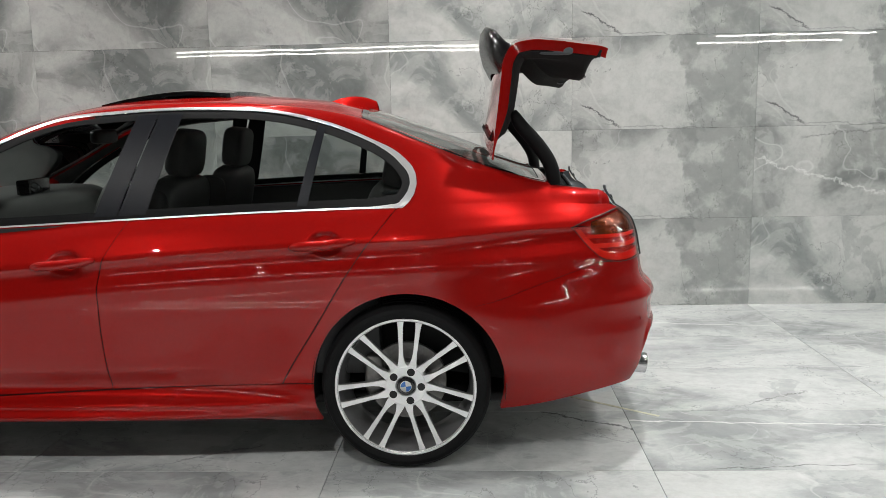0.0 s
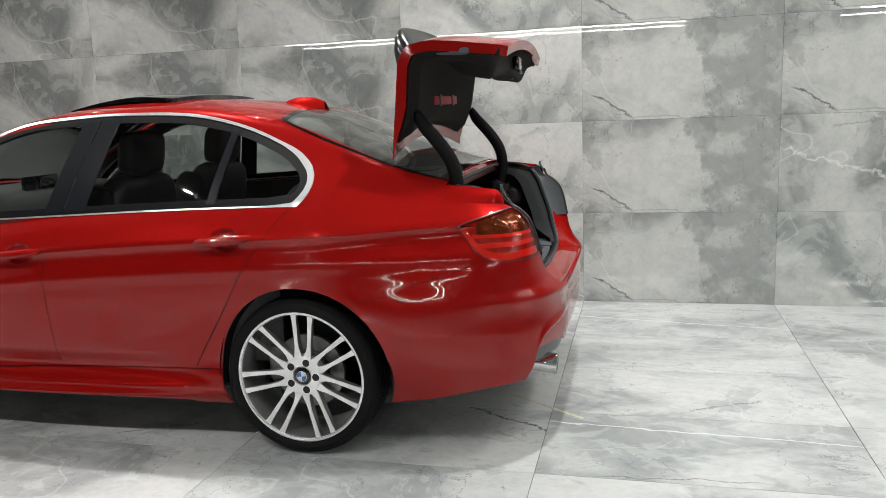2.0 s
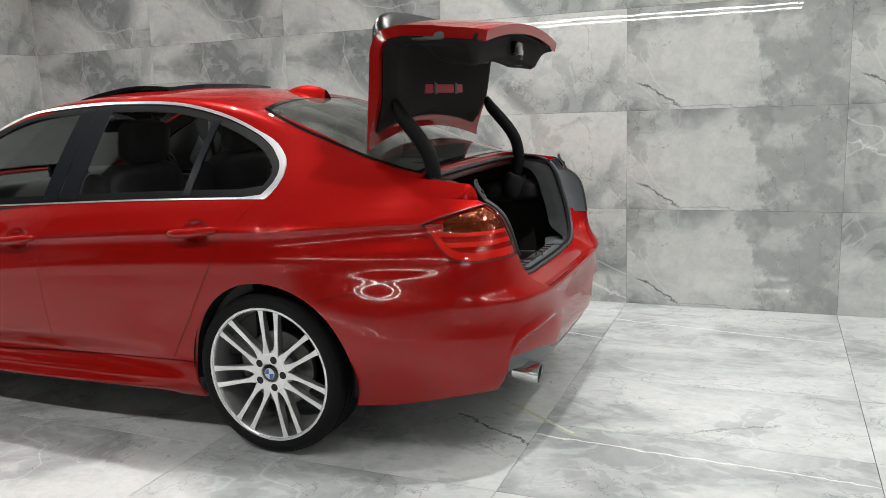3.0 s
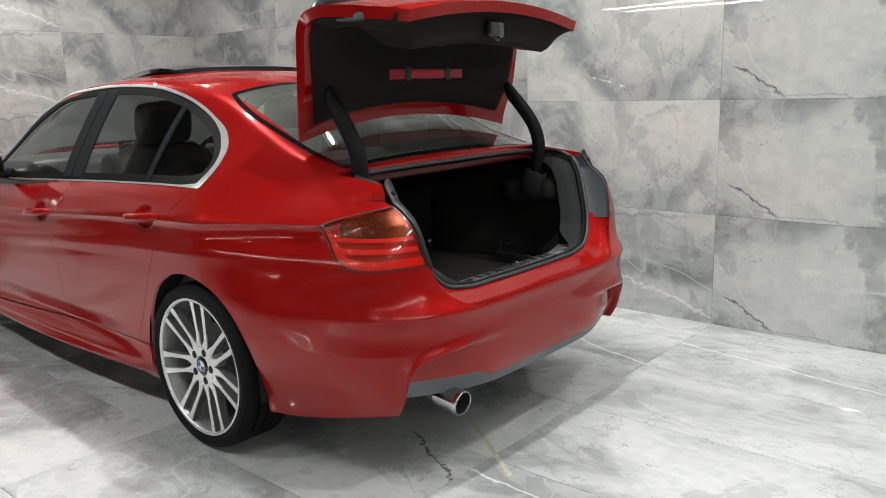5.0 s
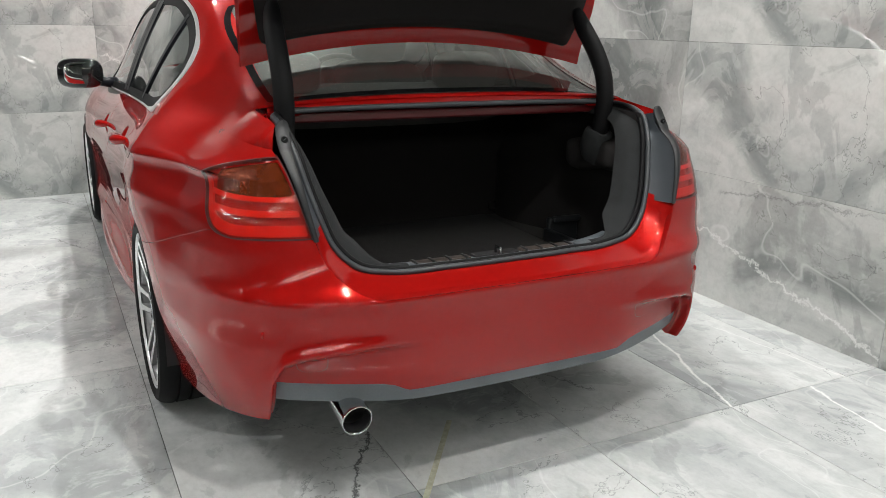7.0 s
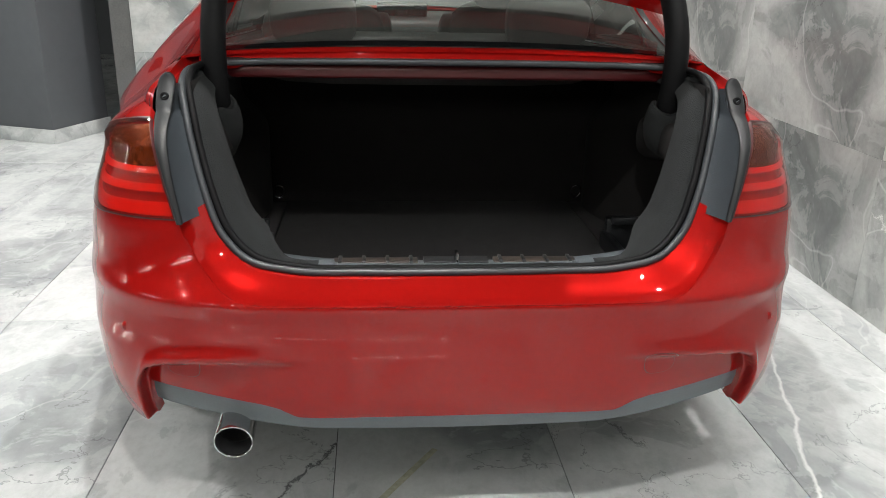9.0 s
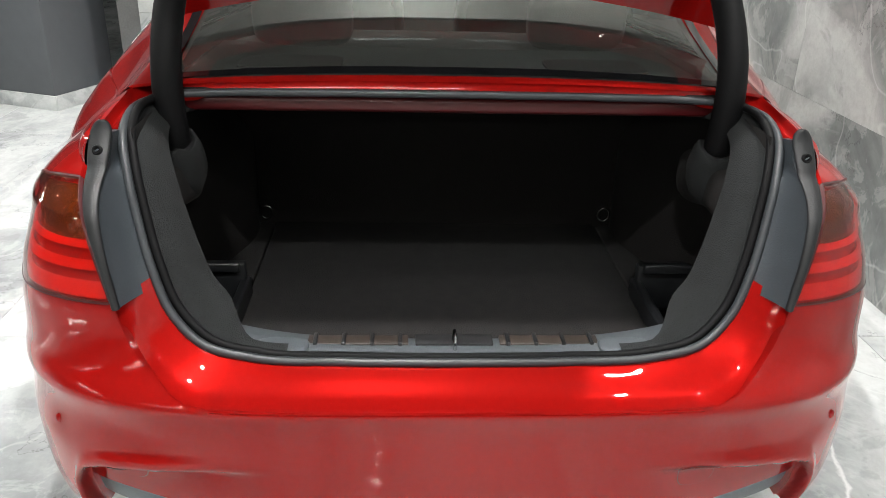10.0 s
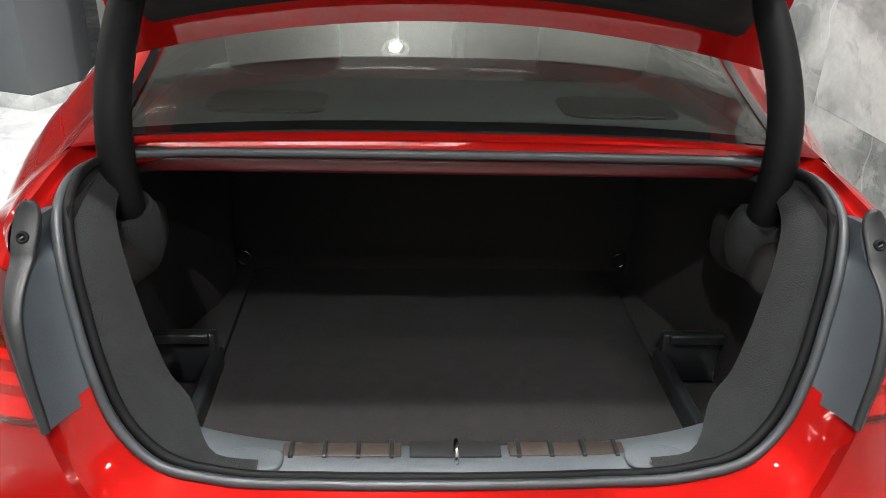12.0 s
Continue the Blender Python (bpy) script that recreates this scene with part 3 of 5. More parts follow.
def sheet_bm(P, tests):
    """The cells of a sheet that the tests do not wholly reject, with the sheet's smooth normals in a layer."""
    if id(P) not in SHEETS:
        full = grid_bm(P)
        bmesh.ops.recalc_face_normals(full, faces=full.faces)
        full.normal_update()
        flip = sum((f.normal.x + f.normal.y + f.normal.z) * f.calc_area() for f in full.faces) < 0
        if flip:
            bmesh.ops.reverse_faces(full, faces=full.faces)
            full.normal_update()
        full.verts.ensure_lookup_table()
        full.faces.ensure_lookup_table()
        full.verts.index_update()
        nv = P.shape[1]
        first = [v.index for v in full.faces[0].verts]
        straight = first.index(nv) == (first.index(0) + 1) % 4
        SHEETS[id(P)] = (P, np.array([v.normal[:] for v in full.verts]), straight)
        full.free()
    _, nor, straight = SHEETS[id(P)]
    nu, nv = P.shape[:2]
    flat = P.reshape(-1, 3)
    keep = np.ones((nu - 1, nv - 1), bool)
    for f in tests:
        val = np.asarray(f(flat), float).reshape(nu, nv)
        keep &= np.maximum(np.maximum(val[:-1, :-1], val[1:, :-1]), np.maximum(val[:-1, 1:], val[1:, 1:])) > 0
    bm = bmesh.new()
    lay = bm.verts.layers.float_vector.new("n0")
    made = {}
    for a, b in zip(*np.nonzero(keep)):
        quad = []
        for k in (a * nv + b, (a + 1) * nv + b, (a + 1) * nv + b + 1, a * nv + b + 1):
            if k not in made:
                v = bm.verts.new(flat[k])
                v[lay] = Vector(nor[k])
                made[k] = v
            quad.append(made[k])
        bm.faces.new(quad if straight else quad[::-1])
    bm.normal_update()
    return bm, lay


def panel(name, tests, parent, mat=M_RED, sheet=None, mirror=1, label="", rim=0.012, lift=0.0):
    """A piece of a sheet, cut out by tests; the sheet's own smooth normals are carried along."""
    bm, lay = sheet_bm(BODY if sheet is None else sheet, tests)
    for f in tests:
        clip(bm, f)
    if lift:
        for v in bm.verts:
            v.co += v[lay].normalized() * lift
    if rim:
        border = [e for e in bm.edges if len(e.link_faces) == 1]
        got = bmesh.ops.extrude_edge_only(bm, edges=border)
        for v in got["geom"]:
            if isinstance(v, bmesh.types.BMVert):
                v.co -= v[lay].normalized() * rim
    if mirror < 0:
        bm.transform(Matrix.Scale(-1, 4, (0, 1, 0)))
        bmesh.ops.reverse_faces(bm, faces=bm.faces)
        for v in bm.verts:
            v[lay] = Vector((v[lay].x, -v[lay].y, v[lay].z))
    nor = [v[lay].normalized() if v[lay].length > 0.1 else Vector((0, 0, 1)) for v in bm.verts]
    ob = part(name, bm, mat, parent, label)
    ob.data.normals_split_custom_set_from_vertices(nor)
    return ob


# ---------------------------------------------------------------- car: canopy surfaces
def rail_y(x):
    return keyed(x, (-2.3, -1.9, -1.6, -1.1, -0.8, -0.45, -0.15, 0.1, 0.3, 0.5, 0.83), (0.72, 0.675, 0.64, 0.605, 0.60, 0.592, 0.572, 0.588, 0.604, 0.615, 0.612))


def rail_z(x):
    return keyed(x, (-2.3, -1.9, -1.6, -1.36, -1.1, -0.8, -0.45, -0.15, 0.1, 0.3, 0.5, 0.68, 0.83), (0.935, 1.11, 1.27, 1.347, 1.378, 1.388, 1.368, 1.305, 1.205, 1.120, 1.067, 1.043, 1.026))


def ridge_z(x):
    return keyed(x, (-2.5, -2.3, -1.9, -1.6, -1.3, -0.9, -0.57, -0.36, -0.22, 0.1, 0.35, 0.56), (0.965, 1.02, 1.225, 1.35, 1.412, 1.438, 1.424, 1.400, 1.372, 1.262, 1.165, 1.076))


CX = np.concatenate([np.linspace(-2.45, -0.3, 90)[:-1], np.linspace(-0.3, 0.56, 60)])
NS, NT = 34, 40


def side_lower(x):
    z = belt(x)
    w = width(x, z)
    k = np.clip((x - X1) / (tail(z) - X1), 0, 1)
    n = corner(z)
    return w * (1 - k**n) ** (1 / n), z


def canopy_side(x, t):
    """t: 0 belt .. 1 rail."""
    y0, z0 = side_lower(x)
    y1, z1 = rail_y(x), rail_z(x)
    bow = 4 * t * (1 - t)
    return np.stack([x + 0 * t, y0 + (y1 - y0) * t + 0.012 * bow * np.clip((z1 - z0) / 0.3, 0, 1), z0 + (z1 - z0) * t], -1)


def canopy_top(x, s):
    """s: 0 rail .. 1 centre line."""
    y1, z1, zc = rail_y(x), rail_z(x), ridge_z(x)
    k = 1 - s
    return np.stack([x + 0 * s, y1 * k, zc - (zc - z1) * k**2.6], -1)


SIDE = canopy_side(CX[:, None], np.linspace(0, 1, NS)[None, :])
SIDE[:, 0, 1] -= 0.004 * (CX > 0.0)
SIDE[:, 0, 2] -= 0.010 * (CX > 0.0)
TOP = canopy_top(CX[:, None], np.linspace(0, 1, NT)[None, :])
CAN = np.concatenate([SIDE, TOP[:, 1:]], 1)
for _ in range(5):
    CAN[:, 1:-1] = CAN[:, 1:-1] * 0.5 + (CAN[:, :-2] + CAN[:, 2:]) * 0.25
    CAN[1:-1] = CAN[1:-1] * 0.5 + (CAN[:-2] + CAN[2:]) * 0.25
    CAN[:, 0] = SIDE[:, 0]
SIDEX = CAN[:, : NS + 4]
TOPX = CAN[:, NS - 3 :]

# outline of the window band in side view
OUTLINE = path3([(-2.12, 0.945), (-1.85, 1.13), (-1.60, 1.258), (-1.36, 1.345), (-1.13, 1.368), (-0.80, 1.376), (-0.465, 1.352),
                 (-0.29, 1.307), (-0.14, 1.246), (-0.012, 1.178), (0.045, 1.115), (0.052, 1.07), (0.036, 1.025), (-0.005, 0.985)], 70)
BAND = np.concatenate([OUTLINE, np.stack([np.linspace(-0.03, -2.10, 40), belt(np.linspace(-0.03, -2.10, 40)) - 0.004], 1)])


def band(p):
    """Signed distance into the window band (> 0 inside), in the side view."""
    q = p[:, [0, 2]]
    a, b = BAND, np.roll(BAND, -1, 0)
    ab = b - a
    best = np.full(len(q), 9.0)
    odd = np.zeros(len(q), bool)
    for i in range(len(a)):
        w = q - a[i]
        t = np.clip((w @ ab[i]) / max(ab[i] @ ab[i], 1e-12), 0, 1)
        best = np.minimum(best, np.linalg.norm(w - t[:, None] * ab[i], axis=1))
        if a[i][1] != b[i][1]:
            cross = (a[i][1] > q[:, 1]) != (b[i][1] > q[:, 1])
            odd ^= cross & (q[:, 0] < (b[i][0] - a[i][0]) * (q[:, 1] - a[i][1]) / (b[i][1] - a[i][1]) + a[i][0])
    return np.where(odd, best, -best)


def chrome_width(p):
    wide = np.clip((p[:, 0] + 0.12) / 0.12, 0, 1) * np.clip((p[:, 2] - 0.985) / 0.03, 0, 1)
    return 0.0100 + 0.015 * wide


def pillar_b(p, a, b):
    """Distance behind a leaning line at height-dependent x; a at the belt, b at the roof."""
    return p[:, 0] - (a + (b - a) * (p[:, 2] - 0.955) / 0.39)


def rear_pane(p):
    """Rear window (> 0 inside), seen from above."""
    half = keyed(p[:, 0], (-0.2, -0.12, 0.3, 0.56), (0.50, 0.535, 0.566, 0.575))
    roof = -0.17 - 0.045 * (1 - (p[:, 1] / 0.55) ** 2)
    d = np.minimum(half - np.abs(p[:, 1]), 0.545 - p[:, 0])
    return np.minimum(d, p[:, 0] - roof)


def front_pane(p):
    half = keyed(p[:, 0], (-2.3, -1.5), (0.66, 0.56))
    roof = -1.42 - 0.06 * (1 - (p[:, 1] / 0.6) ** 2)
    return np.minimum(np.minimum(half - np.abs(p[:, 1]), roof - p[:, 0]), p[:, 0] + 2.28)


def sun_pane(p):
    d = np.maximum(np.abs(p[:, 0] + 1.02) - 0.28, np.abs(p[:, 1]) - 0.40)
    return -d


def both(fn):
    for side in (-1, 1):
        fn(side)


def build_side(side):
    door_f = panel("front_door", [lambda p: seam_front(p) - GAP, lambda p: -seam_mid(p) - GAP, lambda p: seam_skirt(p) - GAP], car, mirror=side, rim=0.004)
    door_r = panel("rear_door", [lambda p: seam_mid(p) - GAP, lambda p: -seam_rear(p) - GAP, lambda p: seam_skirt(p) - GAP, lambda p: arch(p)], car, mirror=side, rim=0.004)
    panel("side_skirt", [lambda p: -seam_skirt(p) - GAP, lambda p: p[:, 0] + 2.45, lambda p: 0.1 - p[:, 0], lambda p: arch(p)], car, mirror=side)
    panel("quarter_panel", [lambda p: seam_rear(p) - GAP, lambda p: np.maximum(seam_bumper(p) - 0.0012, 0.2 - p[:, 0]), lambda p: arch(p), lambda p: -lamp_zone(p) - 0.0015,
                            lambda p: np.abs(p[:, 1]) - (lamp_inner(p[:, 2]) + 0.002), lambda p: np.maximum(seam_skirt(p) - GAP, p[:, 0] - 0.1)], car, mirror=side)
    panel("front_wing", [lambda p: -seam_front(p) - GAP, lambda p: arch(p, -2.81), lambda p: p[:, 2] - 0.2], car, mirror=side)
    # door handles in shallow cups
    for door, hx in zip((door_r, door_f), HANDLES):
        hz = float(crease(hx)) + 0.006
        w = float(width(hx, hz))
        grip = path3([(hx - 0.125, w - 0.004, hz - 0.012), (hx - 0.085, w + 0.020, hz - 0.006), (hx, w + 0.030, hz), (hx + 0.08, w + 0.022, hz + 0.008), (hx + 0.118, w - 0.004, hz + 0.010)], 15)
        g = tube(grip, [0.009, 0.015, 0.017, 0.018, 0.0185, 0.019, 0.019, 0.019, 0.019, 0.019, 0.0185, 0.018, 0.0165, 0.0135, 0.009], 12)
        if side < 0:
            g.transform(Matrix.Scale(-1, 4, (0, 1, 0)))
            bmesh.ops.reverse_faces(g, faces=g.faces)
        part("handle", g, M_RED, door, "red pull handle")
    # window band: chrome surround, rubber, pillar covers and panes
    panel("window_chrome", [lambda p: band(p) + 0.0, lambda p: chrome_width(p) - band(p)], car, M_CHROME, SIDEX, side, "satin chrome window surround", rim=0.006, lift=0.003)
    panel("window_rubber", [lambda p: band(p) - chrome_width(p), lambda p: chrome_width(p) + 0.030 - band(p)], car, M_RUBBER, SIDEX, side, "black window seal", rim=0.006)
    inside = lambda p: band(p) - chrome_width(p) - 0.012
    panel("pillar_cover", [inside, lambda p: pillar_b(p, -1.185, -1.045), lambda p: -pillar_b(p, -1.097, -0.965) - 0.002], door_f, M_SATIN, SIDEX, side, "satin black pillar cover", rim=0.006, lift=0.0015)
    panel("pillar_cover", [inside, lambda p: pillar_b(p, -1.090, -0.958), lambda p: -pillar_b(p, -0.985, -0.868)], door_r, M_SATIN, SIDEX, side, "satin black pillar cover", rim=0.006, lift=0.0015)
    panel("window_bar", [inside, lambda p: pillar_b(p, -0.405, -0.325), lambda p: -pillar_b(p, -0.365, -0.297)], door_r, M_SATIN, SIDEX, side, "black window divider bar", rim=0.01, lift=0.002)
    deep = lambda p: band(p) - chrome_width(p) - 0.018
    panel("window_pane", [deep, lambda p: -pillar_b(p, -1.185, -1.045)], door_f, M_GLASS, SIDEX, side, "tinted window glass", rim=0, lift=-0.004)
    panel("window_pane", [deep, lambda p: pillar_b(p, -0.985, -0.868), lambda p: -pillar_b(p, -0.405, -0.325)], door_r, M_GLASS, SIDEX, side, "tinted window glass", rim=0, lift=-0.004)
    panel("quarter_pane", [deep, lambda p: pillar_b(p, -0.365, -0.297)], door_r, M_GLASS, SIDEX, side, "tinted fixed window glass", rim=0, lift=-0.004)
    # roof side and rear pillar
    panel("roof_rail", [lambda p: -band(p) - 0.001, lambda p: p[:, 0] + 2.2], car, M_RED, SIDEX, side, rim=0)
    panel("pillar_lining", [lambda p: -band(p) - 0.002, lambda p: p[:, 0] + 2.1, lambda p: 0.46 - p[:, 0], lambda p: p[:, 2] - belt(p[:, 0]) - 0.012], car, M_LEATHER, SIDEX, side, "dark fabric pillar lining", rim=0, lift=-0.014)


both(build_side)


def ease_seam(ob):
    """Share one normal along the shoulder line, so that the quarter panel flows into the rear pillar."""
    xs = np.linspace(-0.1, 0.72, 36)
    nb = []
    for x in xs:
        y0, z0 = (float(k) for k in side_lower(x))
        za = z0 - 0.03
        k = min(max((x - X1) / (float(tail(za)) - X1), 0), 1)
        ya = float(width(x, za)) * (1 - k ** float(corner(za))) ** (1 / float(corner(za)))
        p = canopy_side(np.array(x), np.array(0.15))
        lo = Vector((0, z0 - za, ya - y0)).normalized()
        hi = Vector((0, p[2] - z0, y0 - p[1])).normalized()
        y1 = float(side_lower(x + 0.02)[0])
        n = lo + hi
        n.x = -(y1 - y0) / 0.02 * n.y
        nb.append(n.normalized())
    nb = np.array([n[:] for n in nb])
    me = ob.data
    out = []
    kept = me.attributes["n0"].data
    for v in me.vertices:
        n = Vector(kept[v.index].vector).normalized()
        if v.co.x > -0.08 and v.co.x < 0.74 and n.z > -0.2 and abs(v.co.y) > 0.6:
            d = abs(v.co.z - float(belt(v.co.x)))
            w = max(0.0, 1 - d / 0.045) * max(0.0, min(1.0, (0.74 - v.co.x) / 0.08))
            if w > 0:
                t = np.array([np.interp(v.co.x, xs, nb[:, i]) for i in range(3)])
                t[1] *= math.copysign(1, v.co.y)
                n = (n * (1 - w) + Vector(t) * w).normalized()
        out.append(n)
    me.normals_split_custom_set_from_vertices(out)


for ob in car.children:
    if ob.name.startswith(("quarter_panel", "roof_rail")):
        ease_seam(ob)


def mirrored(P):
    """The other half added to a half sheet whose last row lies on the centre line."""
    Q = P[:, ::-1].copy()
    Q[..., 1] *= -1
    return np.concatenate([P[:, :-1], Q], 1)


ROOF = mirrored(TOPX)
panel("roof", [lambda p: -rear_pane(p) - 0.004, lambda p: -front_pane(p) - 0.004, lambda p: -sun_pane(p)], car, M_RED, ROOF, rim=0.006)
rear_window = panel("rear_window", [lambda p: rear_pane(p)], car, M_REARGLASS, ROOF, rim=0, label="sloping tinted rear window", lift=-0.001)
panel("window_border", [lambda p: rear_pane(p), lambda p: 0.022 - rear_pane(p)], rear_window, M_GLOSSBLACK, ROOF, rim=0, label="black painted glass edge", lift=0.0015)
panel("windscreen", [lambda p: front_pane(p)], car, M_SCREEN, ROOF, rim=0, label="clear windscreen", lift=-0.001)

# sunroof: raised glass leaf on a frame
sun = panel("sunroof_leaf", [lambda p: sun_pane(p) - 0.004], car, M_GLOSSBLACK, ROOF, rim=0.018, label="dark glass sunroof tilted open")
for v in sun.data.vertices:
    k = (v.co.x + 1.30) / 0.56
    v.co.z += 0.003 + 0.026 * float(keyed(k, (0, 0.3, 0.65, 1), (0, 0.6, 1, 0.55)))
part("sunroof_frame", join(box_bm(-1.30, -0.73, -0.415, -0.385, 1.36, 1.392, 0.004), box_bm(-1.30, -0.73, 0.385, 0.415, 1.36, 1.392, 0.004), box_bm(-0.75, -0.72, -0.41, 0.41, 1.36, 1.394, 0.004)), M_PLASTIC, sun, "black sunroof frame")

# shark-fin aerial
fin_rows = []
for t in np.linspace(0, 1, 14):
    x = -0.395 + 0.225 * t
    h = float(keyed(t, (0, 0.25, 0.55, 0.85, 1.0), (0.0, 0.026, 0.045, 0.050, 0.046)))
    w = float(keyed(t, (0, 0.3, 0.7, 1.0), (0.004, 0.030, 0.036, 0.030)))
    z0 = float(ridge_z(x)) - 0.004
    fin_rows.append([(x - 0.012 * (1 - abs(a)) * t, w * a, z0 + h * (1 - abs(a) ** 1.7)) for a in np.linspace(-1, 1, 13)])
part("aerial_fin", inset_rim(grid_bm(np.array(fin_rows)), 0.0), M_RED, car, "red shark-fin roof aerial")

# ---------------------------------------------------------------- car: bonnet and hidden inner shell
hood = []
for x in np.linspace(-3.5, -2.2, 30):
    y0 = float(width(max(x, X2), float(belt(x)))) * (1 - max(0, (X2 - x) / (X2 - XF)) ** 3) ** 0.4
    z0 = float(belt(x))
    hood.append([(x, y0 * a, z0 + 0.05 * (1 - abs(a) ** 2.4) * (0.35 + 0.65 * (x + 3.5) / 1.3)) for a in np.linspace(-1, 1, 25)])
part("bonnet", grid_bm(np.array(hood)), M_RED, car)

INNER = BODY.copy()
inner = grid_bm(INNER)
for f in (lambda p: np.maximum(0.5 - p[:, 0], p[:, 2] - 0.40), lambda p: arch(p) - 0.0, lambda p: arch(p, -2.81), lambda p: -mouth(p) - 0.01, lambda p: -lamp_zone(p) - 0.0):
    clip(inner, f)
bmesh.ops.recalc_face_normals(inner, faces=inner.faces)
inner.normal_update()
if sum(f.normal.y * f.calc_area() for f in inner.faces) < 0:
    bmesh.ops.reverse_faces(inner, faces=inner.faces)
    inner.normal_update()
for v in inner.verts:
    v.co -= v.normal * 0.013
other = inner.copy()
other.transform(Matrix.Scale(-1, 4, (0, 1, 0)))
bmesh.ops.reverse_faces(other, faces=other.faces)
part("inner_shell", join(inner, other), M_BLACK, car, "black inner shell behind the panel gaps")
part("underbody", box_bm(-3.3, 0.45, -0.70, 0.70, 0.20, 0.24, 0.01), M_BLACK, car, "black underbody tray")


def wheel_tub(x, side):
    rows = []
    for y in np.linspace(0.615, 0.872, 6):
        rows.append([(x + (ARCH_R + 0.004) * math.cos(a), side * y, 0.325 + (ARCH_R + 0.004) * math.sin(a)) for a in np.linspace(-0.16, math.pi + 0.16, 40)])
    inner_disc = [[(x, side * 0.615, 0.325)] * 40, rows[0]]
    part("wheel_arch_liner", join(grid_bm(np.array(rows)), grid_bm(np.array(inner_disc))), M_BLACK, car, "black wheel arch liner")


for wx in (0.012, -2.81):
    for ws in (-1, 1):
        wheel_tub(wx, ws)

# ---------------------------------------------------------------- car: rear bumper
BUMP_TESTS = [lambda p: -seam_bumper(p) - 0.0012, lambda p: p[:, 0] - 0.1, lambda p: arch(p), lambda p: -mouth(p), lambda p: -diffuser_zone(p)]
half_b = BODY[U > 0.95]
FULL = np.concatenate([half_b, (half_b * np.array([1, -1, 1]))[::-1][1:]], 0)
bumper = panel("rear_bumper", BUMP_TESTS, car, M_RED, FULL, rim=0.02)


diffuser = panel("diffuser", [lambda p: diffuser_zone(p), diffuser_hem], bumper, M_DIFF, FULL, rim=0.03, label="grey plastic lower diffuser", lift=-0.010)
# scooped edge round the boot opening: lofted from the bumper's rim to the seal
SEAL = path3([(0.560, 0.0, 1.047), (0.560, 0.30, 1.046), (0.560, 0.47, 1.043), (0.572, 0.545, 1.040), (0.615, 0.580, 1.036), (0.68, 0.588, 1.028), (0.735, 0.583, 1.005),
              (0.775, 0.570, 0.955), (0.805, 0.553, 0.88), (0.835, 0.530, 0.80), (0.856, 0.500, 0.725), (0.876, 0.445, 0.672), (0.888, 0.36, 0.653), (0.898, 0.20, 0.650), (0.902, 0.0, 0.650)], 90)
SEAL_LOOP = np.concatenate([SEAL, (SEAL * np.array([1, -1, 1]))[::-1][1:-1]])


def scoop(side):
    # contour on the bumper from the lamp's inner corner down and along to the centre
    z_side = np.linspace(0.772, 0.738, 8)
    half = 0.572 - 0.05 * np.clip((0.77 - z_side) / 0.16, 0, 1)
    q = [(h, z) for h, z in zip(half, z_side)]
    hc = half[-1]
    q += [(hc - 0.12 + 0.12 * math.cos(a) - 0.02 * math.sin(a), 0.738 - 0.12 * math.sin(a)) for a in np.linspace(0.1, math.pi / 2, 22)]
    q += [(y, 0.618) for y in np.linspace(hc - 0.15, 0, 26)[1:]]
    q = np.array(q)
    outer = np.stack([skin_x(q[:, 0], q[:, 1]) - 0.002, q[:, 0], q[:, 1]], 1)
    low = SEAL[SEAL[:, 2] < 0.80]
    arc = np.concatenate([[0], np.cumsum(np.linalg.norm(np.diff(outer, axis=0), axis=1))])
    arc2 = np.concatenate([[0], np.cumsum(np.linalg.norm(np.diff(low, axis=0), axis=1))])
    innerp = np.stack([np.interp(arc / arc[-1], arc2 / arc2[-1], low[:, i]) for i in range(3)], 1)
    innerp = innerp + np.array([0.0, 0.0, -0.004])
    rows = []
    low_part = np.clip((0.74 - outer[:, 2]) / 0.10, 0, 1)
    for t in np.concatenate([np.linspace(0, 0.36, 8), np.linspace(0.36, 1, 10)[1:]]):
        p = outer * (1 - t) + innerp * t
        sag = float(keyed(t, (0, 0.05, 0.2, 0.34, 0.38, 0.7, 1.0), (0.0, 0.55, 0.95, 1.0, 0.95, 0.4, 0.0)))
        p[:, 0] -= 0.014 * sag * (1 - 0.2 * low_part)
        p[:, 2] -= 0.010 * sag * low_part
        rows.append(p)
    P = np.array(rows)
    P[:, :, 1] *= side
    bm = grid_bm(P)
    bmesh.ops.recalc_face_normals(bm, faces=bm.faces)
    bm.normal_update()
    if sum(f.normal.z + f.normal.x for f in bm.faces) < 0:
        bmesh.ops.reverse_faces(bm, faces=bm.faces)
    part("loading_edge", sharp(bm, 0.30), M_RED, bumper)


both(scoop)
boot_seal = part("boot_seal", tube(SEAL_LOOP, 0.0082, 10, closed=True), M_SEAL, car, "grey rubber boot seal")
part("seal_lip", tube(SEAL_LOOP + np.array([-0.012, 0, 0.004]) - np.array([0, 0.012, 0]) * np.sign(SEAL_LOOP[:, 1:2]) * (np.abs(SEAL_LOOP[:, 1:2]) > 0.05), 0.008, 8, closed=True), M_RUBBER, boot_seal, "black inner seal lip")


